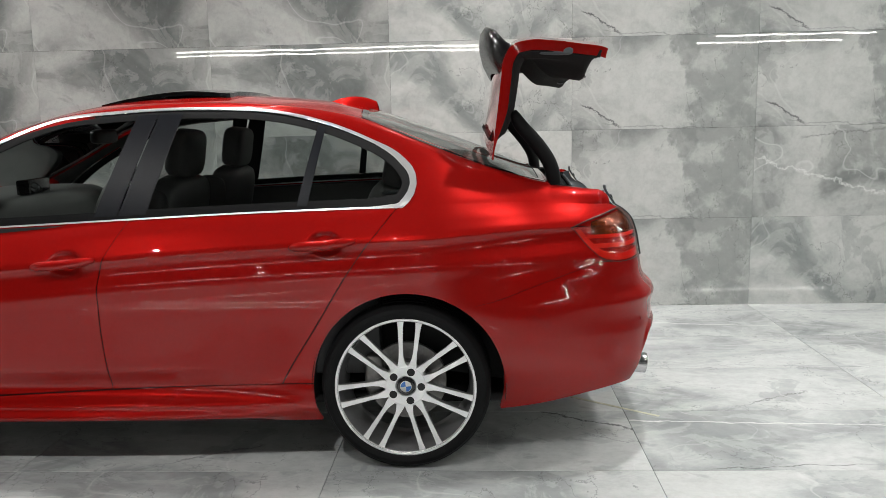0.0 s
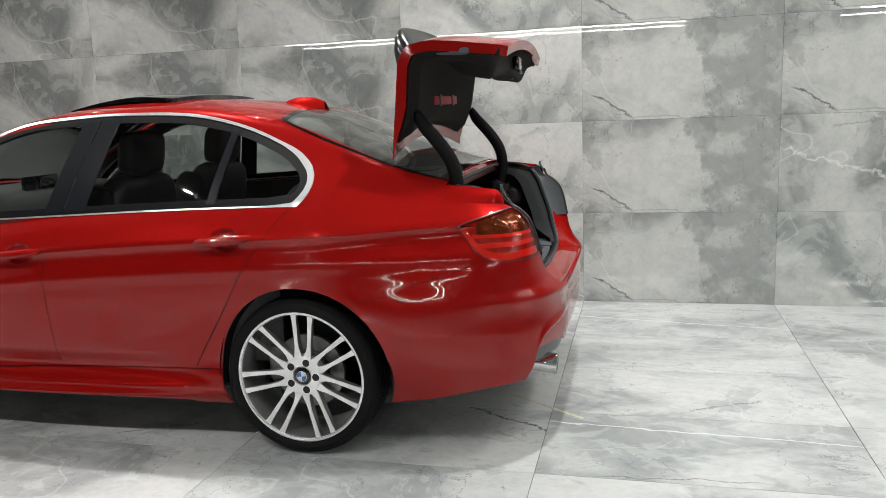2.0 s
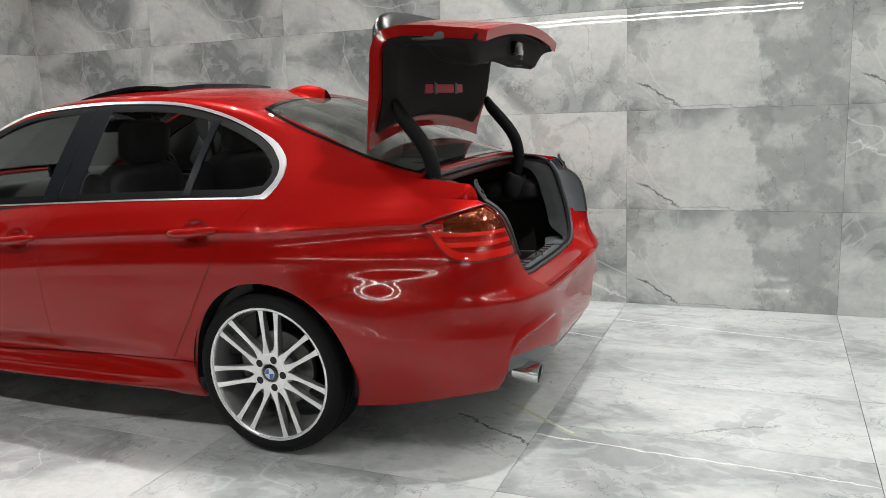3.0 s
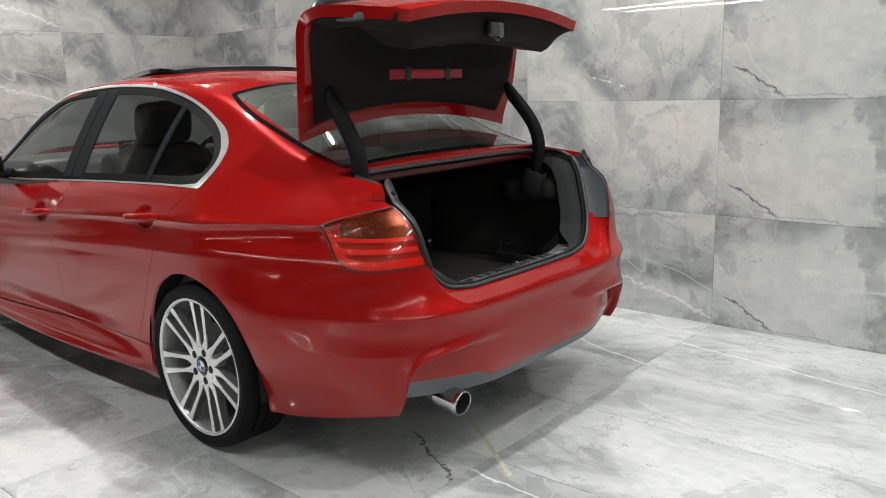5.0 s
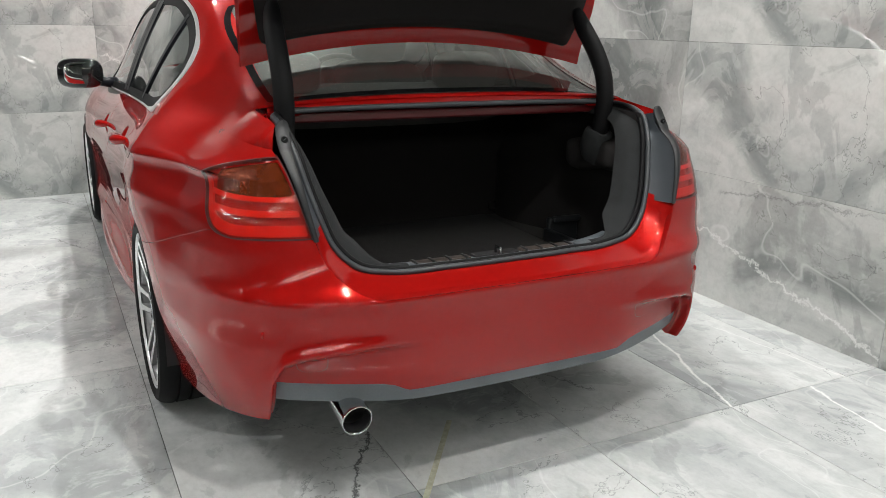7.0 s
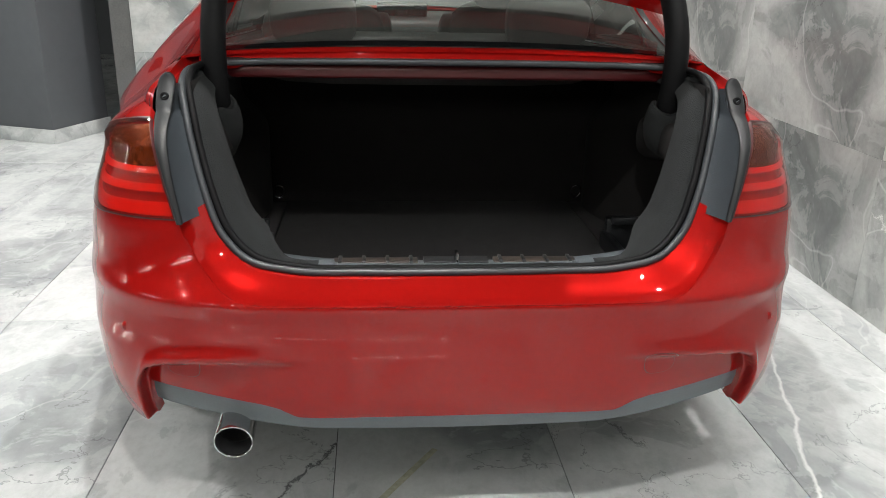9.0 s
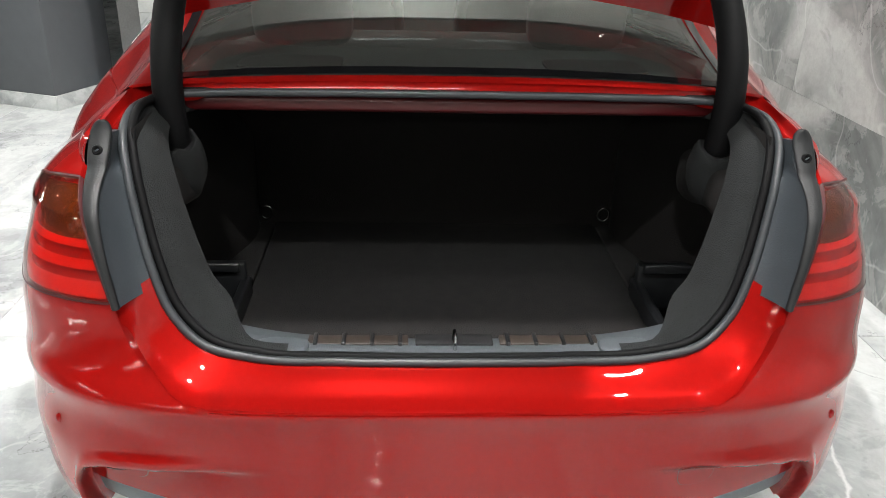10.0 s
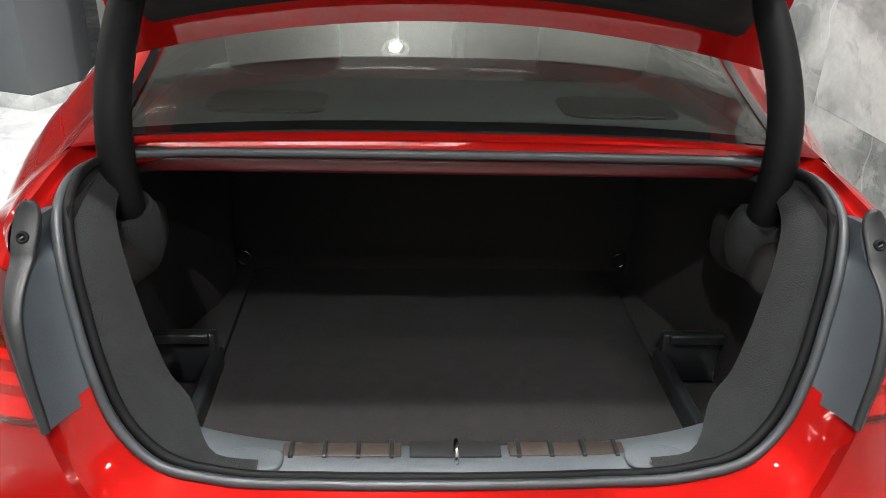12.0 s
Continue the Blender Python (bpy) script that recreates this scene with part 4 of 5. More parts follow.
def deck_side(side):
    """Red gutter between the quarter panel's upper edge and the boot seal."""
    fine_x = np.linspace(0.60, 0.86, 400)
    fine_y, fine_z = side_lower(fine_x)
    last = min(0.752, fine_x[int(np.argmax(fine_y < 0.652))])
    xs = np.linspace(0.50, last, 26)
    ys, zs = side_lower(xs)
    ky, kz = rail_y(xs), rail_z(xs)
    ys = np.maximum(ys, ky + 0.006)
    top = SEAL[(SEAL[:, 2] > 0.9) & (SEAL[:, 1] > 0.3)]
    sx = np.clip(xs, 0.56, 0.76)
    iy, iz = np.interp(sx, top[:, 0], top[:, 1]), np.interp(sx, top[:, 0], top[:, 2])
    far = step((xs - last + 0.05) / 0.05)
    iy, iz = iy * (1 - far) + 0.600 * far, iz * (1 - far) + 1.018 * far
    rows = []
    grow = step((xs - 0.50) / 0.16)
    for t in np.linspace(0, 1, 16):
        rows.append(np.stack([xs, ys + (ky - ys) * t + (0.002 + 0.008 * grow) * math.sin(math.pi * t) - (0.004 if t == 0 else 0),
                              zs + (kz - zs) * t + 0.003 * grow * math.sin(math.pi * t) - (0.010 if t == 0 else 0) - 0.003 * (1 - grow) - 0.005 * max(0.0, (t - 0.75) / 0.25) ** 2], 1))
    keep = xs < 0.90
    gut = []
    for t in np.linspace(0, 1, 22):
        fold = float(keyed(t, (0, 0.10, 0.30, 0.42, 0.52, 0.62, 0.80, 1.0), (0.0, -0.010, -0.013, -0.006, -0.004, -0.012, -0.014, 0.0)))
        gut.append(np.stack([xs, ky + (iy - 0.004 - ky) * t, kz - 0.005 * (1 - t) + (iz - 0.004 - kz) * t + fold], 1)[keep] * np.array([1, side, 1]))
    gb = grid_bm(np.array(gut))
    bmesh.ops.recalc_face_normals(gb, faces=gb.faces)
    gb.normal_update()
    if sum(f.normal.z for f in gb.faces) < 0:
        bmesh.ops.reverse_faces(gb, faces=gb.faces)
    part("boot_gutter", gb, M_RED, car)
    P = np.array(rows)
    stop = int(np.argmax(fine_y < 0.632))
    end = np.array([fine_x[stop], fine_y[stop], fine_z[stop]])
    top0, extra = P[-1, -1], []
    s_ = np.linspace(0, 1, len(rows))[:, None]
    for q in np.linspace(0, 1, 14)[1:]:
        x = last + (end[0] - last) * q
        y, z = (float(v) for v in side_lower(np.array(x)))
        low = np.array([x, y - 0.004 * (1 - q), z - 0.010])
        top = top0 * (1 - q) + end * q + np.array([0.010, 0.004, 0.006]) * math.sin(math.pi * q)
        c = low * (1 - s_) + top * s_
        c[:, 1] += 0.010 * (1 - q) * np.sin(math.pi * s_[:, 0])
        c[:, 2] += 0.003 * (1 - q) * np.sin(math.pi * s_[:, 0])
        extra.append(c)
    P = np.concatenate([P, np.stack(extra, 1)], 1)
    P[:, :, 1] *= side
    bm = grid_bm(P)
    bmesh.ops.remove_doubles(bm, verts=bm.verts, dist=0.0003)
    bmesh.ops.recalc_face_normals(bm, faces=bm.faces)
    bm.normal_update()
    if sum(f.normal.z for f in bm.faces) < 0:
        bmesh.ops.reverse_faces(bm, faces=bm.faces)
    bm.normal_update()
    lay = bm.verts.layers.float_vector.new("n0")
    for v in bm.verts:
        v[lay] = v.normal
    ease_seam(part("deck_edge", bm, M_RED, car))


both(deck_side)
# red cross strip and gutter under the rear window
strip = [[(0.548 + 0.010 * t, y, 1.078 - 0.012 * (y / 0.55) ** 2 - 0.032 * t + 0.004 * math.sin(t * 3.1)) for t in np.linspace(0, 1, 5)] for y in np.linspace(-0.58, 0.58, 30)]
bms = grid_bm(np.array(strip))
bmesh.ops.recalc_face_normals(bms, faces=bms.faces)
part("rear_crossbar", bms, M_RED, car, "narrow red bar below the rear window")

# ---------------------------------------------------------------- car: rear lamps and panels beside the boot opening
def build_lamp(side):
    housing = panel("rear_lamp", [lambda p: lamp_zone(p)], car, M_LAMPRED, BODY, side, "red wrap-around rear lamp", rim=0.02, lift=-0.012)
    smoke = lambda p: np.minimum(np.minimum(p[:, 2] - 0.878 - 0.012 * np.sin(p[:, 0] * 14), p[:, 0] - 0.705), lamp_zone(p) - 0.008)
    panel("smoked_reflector", [lambda p: lamp_zone(p) - 0.004, smoke], housing, M_LAMPAMBER, BODY, side, "dark amber indicator reflector", rim=0.003, lift=-0.009)
    # one light guide runs down the outer edge, two more cross the lamp
    edge_in = lambda p: np.minimum(p[:, 2] - keyed(p[:, 0], (0.60, 0.63, 0.69, 0.74, 0.80, 0.88), (0.915, 0.898, 0.830, 0.787, 0.771, 0.772)), 1.0)
    panel("light_bar", [lambda p: lamp_zone(p) - 0.007, lambda p: 0.034 - edge_in(p), lambda p: 0.893 - p[:, 2]], housing, M_LAMPBAR, BODY, side, "bright red light guide", rim=0.006, lift=-0.006)
    for lo, hi, x0 in ((0.862, 0.874, 0.690), (0.826, 0.842, 0.715)):
        panel("light_bar", [lambda p: lamp_zone(p) - 0.010, lambda p, lo=lo: p[:, 2] - lo, lambda p, hi=hi: hi - p[:, 2], lambda p, x0=x0: p[:, 0] - x0, lambda p: edge_in(p) - 0.036], housing, M_LAMPBAR, BODY, side, "bright red light guide", rim=0.006, lift=-0.005)
    panel("lamp_lens", [lambda p: lamp_zone(p) - 0.001], housing, M_LENS, BODY, side, "clear red lamp lens", rim=0.0, lift=0.001).visible_shadow = False
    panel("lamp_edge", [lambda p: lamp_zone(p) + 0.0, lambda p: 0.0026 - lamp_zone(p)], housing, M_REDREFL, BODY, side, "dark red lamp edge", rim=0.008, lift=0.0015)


both(build_lamp)


def build_cheek(side):
    """Grey trim between lamp and seal, with the black lamp cover strip that ends in a rounded tab."""
    z = np.concatenate([np.linspace(0.766, 1.02, 40), 1.02 + 0.026 * np.sin(np.linspace(0, math.pi / 2, 9))[1:]])
    lam_y = keyed(z, (0.766, 0.87, 0.95, 1.0, 1.046), (0.574, 0.600, 0.618, 0.622, 0.618))
    wide = keyed(z, (0.766, 0.87, 0.95, 1.0, 1.046), (0.013, 0.019, 0.028, 0.036, 0.036))
    cap = np.sqrt(np.clip(1 - (np.clip(z - 1.02, 0, 1) / 0.0262) ** 2, 0, 1))
    x = skin_x(lam_y, np.minimum(z, 0.972)) + 0.003 - 0.040 * step((z - 0.965) / 0.08)
    inn_y = lam_y - wide
    cen = lam_y - wide / 2
    low = SEAL[(SEAL[:, 2] < 1.03) & (SEAL[:, 2] > 0.66)][::-1]
    zz = np.clip(z - 0.004, low[:, 2].min(), low[:, 2].max())
    sea = np.stack([np.interp(zz, low[:, 2], low[:, 0]), np.interp(zz, low[:, 2], low[:, 1]) + 0.006, z], 1)
    rows = []
    for t in (-1.0, -0.97, -0.8, -0.4, 0.0, 0.4, 0.8, 0.97, 1.0):
        y = cen + t * wide / 2 * cap
        rows.append(np.stack([x + 0.005 * (1 - t * t) - 0.004 * (abs(t) > 0.99), side * y, z], 1))
    bm = oriented(grid_bm(np.array(rows)), (1, 0, 0))
    strip_ob = part("lamp_cover_strip", inset_rim(bm, 0.010), M_STRIP, car, "black plastic strip beside the rear lamp")
    k = int(np.argmin(np.abs(z - 1.003)))
    bolt = lathe([(0.0, 0.001), (0.0045, 0.001), (0.005, 0.004), (0.0075, 0.004), (0.009, 0.001), (0.009, -0.004)], 20, "X")
    bolt.transform(Matrix.Translation((x[k] + 0.005, side * cen[k], z[k])) @ Matrix.Rotation(-0.4, 4, "Y"))
    part("bolt", bolt, M_RUBBER, strip_ob)
    slot = box_bm(0.001, 0.0025, -0.0035, 0.0035, -0.001, 0.001)
    slot.transform(Matrix.Translation((x[k] + 0.006, side * cen[k], z[k])) @ Matrix.Rotation(-0.4, 4, "Y") @ Matrix.Rotation(0.6, 4, "X"))
    part("bolt_slot", slot, M_GREY, strip_ob)
    rows = []
    mid = np.stack([x - 0.002, inn_y + 0.003, z], 1)
    for t in np.linspace(0, 1, 9):
        p = mid * (1 - t) + sea * t
        p[:, 0] -= 0.012 * math.sin(math.pi * t)
        p[:, 2] -= 0.022 * step((z - 0.95) / 0.07) * (1 + t)
        p[:, 1] *= side
        rows.append(p)
    part("boot_cheek", inset_rim(oriented(grid_bm(np.array(rows)), (1, 0, 0)), 0.012), M_CHEEK, car, "slate grey plastic panel beside the boot opening")


both(build_cheek)

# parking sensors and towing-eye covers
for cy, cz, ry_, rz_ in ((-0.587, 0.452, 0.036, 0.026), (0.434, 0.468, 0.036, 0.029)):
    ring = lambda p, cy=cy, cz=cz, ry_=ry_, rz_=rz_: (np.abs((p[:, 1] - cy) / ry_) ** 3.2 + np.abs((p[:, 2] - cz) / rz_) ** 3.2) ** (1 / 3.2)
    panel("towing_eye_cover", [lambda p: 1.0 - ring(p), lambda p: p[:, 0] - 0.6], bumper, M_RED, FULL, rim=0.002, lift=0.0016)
    # thin dark ring paints the shade of the cover's joint
    panel("cover_joint_shade", [lambda p: 1.05 - ring(p), lambda p: ring(p) - 0.97, lambda p: p[:, 0] - 0.6], bumper, M_DARKRED, FULL, rim=0, lift=0.0005, label="painted shade line in the joint round the towing-eye cover")
for y in (-0.70, -0.293, 0.293, 0.70):
    z = 0.536
    bm = lathe([(0.0, 0.0015), (0.0085, 0.0015), (0.0095, 0.0), (0.0105, -0.003)], 20, "X")
    bm.transform(Matrix.Translation((float(skin_x(abs(y), z)) - 0.003, y, z)) @ Matrix.Rotation(-y * 0.5, 4, "Z"))
    part("parking_sensor", bm, M_RED, bumper)

# ---------------------------------------------------------------- car: exhaust
pipe = np.array([(0.62, -0.486, 0.335), (0.74, -0.486, 0.330), (0.86, -0.486, 0.308), (0.93, -0.486, 0.295)])
exhaust = part("exhaust_pipe", tube(path3(pipe, 12), 0.036, 20, caps=False), M_DISC, car, "dark steel exhaust pipe")
AIM = Matrix.Translation((0.968, -0.486, 0.2885)) @ Matrix.Rotation(0.12, 4, "Y")
tip = lathe([(0.0385, -0.03), (0.0385, 0.0), (0.0395, 0.003), (0.0415, 0.003), (0.0425, 0.0), (0.0425, -0.02), (0.041, -0.10)], 40, "X")
part("tailpipe_end", placed(tip, AIM), M_STEEL, exhaust, "chrome tailpipe end")
bore = lathe([(0.0383, -0.004), (0.0380, -0.09), (0.0, -0.09)], 30, "X")
part("tailpipe_bore", placed(bore, AIM), M_BLACK, exhaust, "black tailpipe bore")
part("silencer", placed(cushion(0.32, 0.75, 0.17, 5.0), Matrix.Translation((0.62, -0.1, 0.32))), M_DISC, car, "dark metal silencer box")

# ---------------------------------------------------------------- car: wheels
tread = [(0.258, 0.105), (0.270, 0.116), (0.288, 0.121), (0.302, 0.117), (0.314, 0.104), (0.3190, 0.088)]
for g in (0.062, 0.020, -0.020, -0.062):
    tread += [(0.3215, g + 0.010), (0.3215, g + 0.005), (0.312, g + 0.004), (0.312, g - 0.004), (0.3215, g - 0.005), (0.3215, g - 0.010)]
tread += [(0.3190, -0.088), (0.314, -0.104), (0.302, -0.117), (0.270, -0.116), (0.258, -0.105)]
rimprofile = [(0.256, 0.112), (0.2665, 0.1115), (0.2700, 0.1085), (0.2680, 0.104), (0.258, 0.100), (0.2555, 0.082), (0.2490, 0.070), (0.243, 0.04), (0.238, -0.04), (0.242, -0.095), (0.262, -0.105)]


def spoke_bm(offset):
    """One arm of a double spoke along +z; outward is +y."""
    rows = []
    for t in np.linspace(0, 1, 14):
        r = 0.056 + (0.2575 - 0.056) * t
        lean = math.copysign(float(keyed(r, (0.056, 0.10, 0.13, 0.18, 0.2575), (0.013, 0.0235, 0.0265, 0.0300, 0.0350))), offset)
        half = float(keyed(r, (0.056, 0.085, 0.105, 0.135, 0.18, 0.24, 0.2575), (0.020, 0.0150, 0.0102, 0.0080, 0.0090, 0.0112, 0.0140)))
        face = float(keyed(t, (0, 0.25, 0.6, 1.0), (0.092, 0.090, 0.097, 0.1065)))
        deep = float(keyed(t, (0, 0.3, 1.0), (0.050, 0.040, 0.028)))
        rows.append([(lean - half * 0.55, face - deep, r), (lean - half * 0.95, face - 0.006, r), (lean - half, face - 0.002, r), (lean - half * 0.9, face, r), (lean + half * 0.9, face, r), (lean + half, face - 0.002, r),
                     (lean + half * 0.95, face - 0.006, r), (lean + half * 0.55, face - deep, r)])
    bm = grid_bm(np.array(rows))
    bmesh.ops.recalc_face_normals(bm, faces=bm.faces)
    bm.normal_update()
    top = [f for f in bm.faces if abs(f.normal.y) > 0.8 and f.calc_center_median().y > 0.08]
    if sum(f.normal.y for f in top) < 0:
        bmesh.ops.reverse_faces(bm, faces=bm.faces)
    bm.faces.ensure_lookup_table()
    for f in bm.faces:
        lat = max(v.co.y for v in f.verts) - min(v.co.y for v in f.verts)
        f.material_index = 0 if lat < 0.0055 else 1
    return sharp(bm, 0.5)


def wheel_at(x, side, turn):
    """Built with the outward side at +y about the origin, then set in place."""
    root = part("wheel", lathe(rimprofile, 72), M_ALLOYGREY, car, "alloy wheel with seven bright double spokes")
    part("tyre", sharp(lathe(tread, 96), 0.5), M_RUBBER, root, "low black rubber tyre")
    part("rim_flange", lathe([(0.2540, 0.1040), (0.2560, 0.1118), (0.2665, 0.1126), (0.2700, 0.1095)], 72), M_ALLOY, root, "bright machined rim edge")
    for k in range(7):
        for off in (-0.0355, 0.0355):
            bm = spoke_bm(off)
            bm.transform(Matrix.Rotation(2 * math.pi * k / 7 + turn, 4, "Y"))
            part("spoke", bm, [M_ALLOY, M_ALLOYGREY], root)
    part("hub_face", sharp(lathe([(0.036, 0.088), (0.040, 0.0925), (0.074, 0.0925), (0.082, 0.088), (0.086, 0.070), (0.076, 0.03), (0.0, 0.03)], 60), 0.5), [M_ALLOY], root, "machined wheel centre")
    for k in range(5):
        a = 2 * math.pi * (k - 0.22) / 5 + turn
        # flat black disc paints the shaded depth of a bolt hole
        hole = lathe([(0.0, 0.0938), (0.0138, 0.0938), (0.0150, 0.0930)], 18)
        hole.transform(Matrix.Translation((0.058 * math.sin(a), 0, 0.058 * math.cos(a))))
        part("bolt_hole_disc", sharp(hole, 0.5), M_BLACK, root)
    cap = part("hub_cap", lathe([(0.0, 0.096), (0.030, 0.0955), (0.0335, 0.094), (0.0345, 0.090)], 40), M_GLOSSBLACK, root, "round black hub cap with a blue and white disc")
    part("cap_disc", lathe([(0.0, 0.0972), (0.0215, 0.0970), (0.022, 0.095)], 32), M_WHITE, cap, "white enamel disc")
    for q in (0, 2):
        rows = [[(r * math.sin(a), 0.0977, r * math.cos(a)) for a in np.linspace(q * math.pi / 2 + 0.1, (q + 1) * math.pi / 2 + 0.1, 8)] for r in (0.001, 0.020)]
        part("cap_quarter", inset_rim(grid_bm(np.array(rows)), 0.0005), M_BLUE, cap, "blue enamel quarter")
    part("brake_disc", sharp(lathe([(0.055, 0.035), (0.085, 0.035), (0.09, 0.02), (0.150, 0.02), (0.152, 0.015), (0.150, -0.005), (0.06, -0.005)], 48), 0.4), M_DISC, root, "dull iron brake disc")
    cal = placed(cushion(0.075, 0.09, 0.16, 5.0), Matrix.Translation((-0.125 * side, 0.01, 0.03)))
    part("brake_caliper", cal, M_DISC, root, "dark grey brake caliper")
    part("axle_hub", sharp(lathe([(0.0, -0.10), (0.05, -0.10), (0.06, 0.03), (0.0, 0.03)], 24), 0.5), M_BLACK, root, "black axle hub")
    root.matrix_local = Matrix.Translation((x, side * 0.768, 0.3215)) @ (Matrix.Rotation(math.pi, 4, "Z") if side < 0 else Matrix())
    return root


for wx, trn in ((0.0, -0.085), (-2.81, 0.35)):
    for ws in (-1, 1):
        wheel_at(wx, ws, trn if ws < 0 else -trn)

# ---------------------------------------------------------------- car: open boot lid
LIDP = path3([(0.338, 1.150, 0.600), (0.350, 1.25, 0.606), (0.364, 1.36, 0.612), (0.376, 1.46, 0.617), (0.388, 1.535, 0.620), (0.418, 1.582, 0.617),
              (0.48, 1.602, 0.605), (0.58, 1.600, 0.583), (0.69, 1.588, 0.553), (0.775, 1.578, 0.520), (0.800, 1.572, 0.495)], 60)
LS = np.linspace(0, 1, 60)
AA = np.linspace(-1, 1, 41)
AA = np.sign(AA) * np.abs(AA) ** 0.85


def lid_sheet(depth=0.0):
    t = np.gradient(LIDP[:, :2], axis=0)
    t /= np.linalg.norm(t, axis=1)[:, None]
    nin = np.stack([t[:, 1], -t[:, 0]], 1)
    up = step((LS - 0.36) / 0.2)
    P = np.zeros((60, len(AA), 3))
    for j, a in enumerate(AA):
        c = 1 - a * a
        P[:, j, 0] = LIDP[:, 0] + nin[:, 0] * depth - 0.028 * c * (1 - up) + 0.012 * up * c
        P[:, j, 1] = LIDP[:, 2] * a
        P[:, j, 2] = LIDP[:, 1] + nin[:, 1] * depth + 0.050 * c * up + 0.072 * c * (1 - step(LS / 0.30))
    return P


TAPER = 0.006 + 0.033 * step((LS - 0.02) / 0.24)
OUT, INN = lid_sheet(), lid_sheet(TAPER)
INN[:, :, 1] *= 0.994
edges = [grid_bm(np.array([a, b])) for a, b in ((OUT[0], INN[0]), (OUT[-1], INN[-1]), (OUT[:, 0], INN[:, 0]), (OUT[:, -1], INN[:, -1]))]
for q in edges:
    bmesh.ops.recalc_face_normals(q, faces=q.faces)
lid = part("boot_lid", join(oriented(grid_bm(OUT), (-1, 0, 1)), *edges), M_RED, car, "red boot lid standing wide open")
part("lid_inner_frame", oriented(grid_bm(INN), (1, 0, -1)), M_RED, lid, "red painted inside of the boot lid")
# felt trim on the inside
TRIM = lid_sheet(TAPER + 0.005)
tb = grid_bm(TRIM)


def lid_trim(p):
    a = np.abs(p[:, 1])
    side = keyed(p[:, 2], (1.15, 1.3, 1.45, 1.6), (0.525, 0.560, 0.585, 0.590)) - np.clip((p[:, 0] - 0.5) * 0.24, 0, 0.1) - a
    front = p[:, 2] - (1.195 + 0.075 * (1 - (p[:, 1] / 0.6) ** 2))
    back = 0.768 - p[:, 0]
    return np.minimum(np.minimum(side, front), back)


clip(tb, lid_trim)
oriented(tb, (1, 0, -1))
tb.normal_update()
edge_d = lid_trim(np.array([v.co[:] for v in tb.verts]))
for v, d in zip(list(tb.verts), edge_d):
    bulge = 0.034 * float(step(d / 0.05))
    hump = 0.078 * float(step((v.co.x - 0.47) / 0.14) * step((0.760 - v.co.x) / 0.035)) * float(step((0.50 - abs(v.co.y)) / 0.10))
    v.co += v.normal * (bulge + hump * float(step(d / 0.03)))
lid_felt = part("lid_trim", inset_rim(tb, 0.03), M_LINER, lid, "black felt trim inside the boot lid")
# red pouch with two straps
pouch = part("warning_triangle_pouch", box_bm(0.404, 0.424, -0.215, 0.215, 1.361, 1.400, 0.005), M_REDCLOTH, lid, "narrow red pouch held by two black straps")
for y in (-0.115, 0.12):
    part("strap", box_bm(0.400, 0.428, y - 0.018, y + 0.018, 1.356, 1.405, 0.003), M_PLASTIC, pouch, "black strap")
part("lid_latch", join(box_bm(0.742, 0.772, -0.045, 0.045, 1.50, 1.56, 0.008), tube([(0.765, -0.02, 1.50), (0.775, 0.0, 1.488), (0.765, 0.02, 1.50)], 0.006, 8)), M_GLOSSBLACK, lid, "black boot lock catch")
for y in (-0.23, 0.24):
    part("trim_handle", placed(cushion(0.03, 0.05, 0.02, 3.0), Matrix.Translation((0.69, y, 1.478))), M_PLASTIC, lid_felt, "small black grip recess")
for s_ in (-1, 1):
    part("lid_lamp_cover", placed(cushion(0.15, 0.05, 0.035, 3.5), Matrix.Translation((0.585, s_ * 0.545, 1.565)) @ Matrix.Rotation(0.03, 4, "Y")), M_GREY, lid, "grey cover behind the lid lamp")
# black lip spoiler
sp = []
for a in np.linspace(-1, 1, 41):
    y = 0.575 * a
    c = 1 - a * a
    h = (1 - abs(a) ** 6) * 1.0
    bx, bz = -0.034 * c - 0.010, 0.040 * c
    prof = [(0.392, 1.465), (0.372, 1.49), (0.352, 1.53), (0.340, 1.575 + 0.01 * h), (0.344, 1.615 + 0.02 * h), (0.360, 1.634 + 0.024 * h), (0.384, 1.630 + 0.02 * h), (0.415, 1.605), (0.435, 1.590)]
    full = math.sqrt(max(0.0, 1 - abs(a) ** 7))
    (xa, za), (xb, zb), last_i = prof[0], prof[-1], len(prof) - 1
    sp.append([(xa + (xb - xa) * i / last_i * 0.999 + (x - xa - (xb - xa) * i / last_i) * full + bx, y, za + (zb - za) * i / last_i + (z - za - (zb - za) * i / last_i) * full + bz) for i, (x, z) in enumerate(prof)])
part("lip_spoiler", oriented(grid_bm(np.array(sp)), (-1, 0, 0.5)), M_SPOILER, lid, "gloss black lip spoiler")
# gooseneck hinges
for s_ in (-1, 1):
    neck = path3([(0.535, s_ * 0.540, 0.88), (0.562, s_ * 0.541, 0.935), (0.580, s_ * 0.541, 1.00), (0.584, s_ * 0.541, 1.06), (0.570, s_ * 0.540, 1.125), (0.537, s_ * 0.538, 1.182), (0.494, s_ * 0.534, 1.236), (0.452, s_ * 0.528, 1.285), (0.425, s_ * 0.520, 1.335)], 26)
    part("hinge_arm", tube(neck, [0.0285] * 18 + [0.0285, 0.0285, 0.028, 0.028, 0.027, 0.025, 0.021, 0.015], 16), M_RUBBER, lid, "black plastic covered hinge arm")

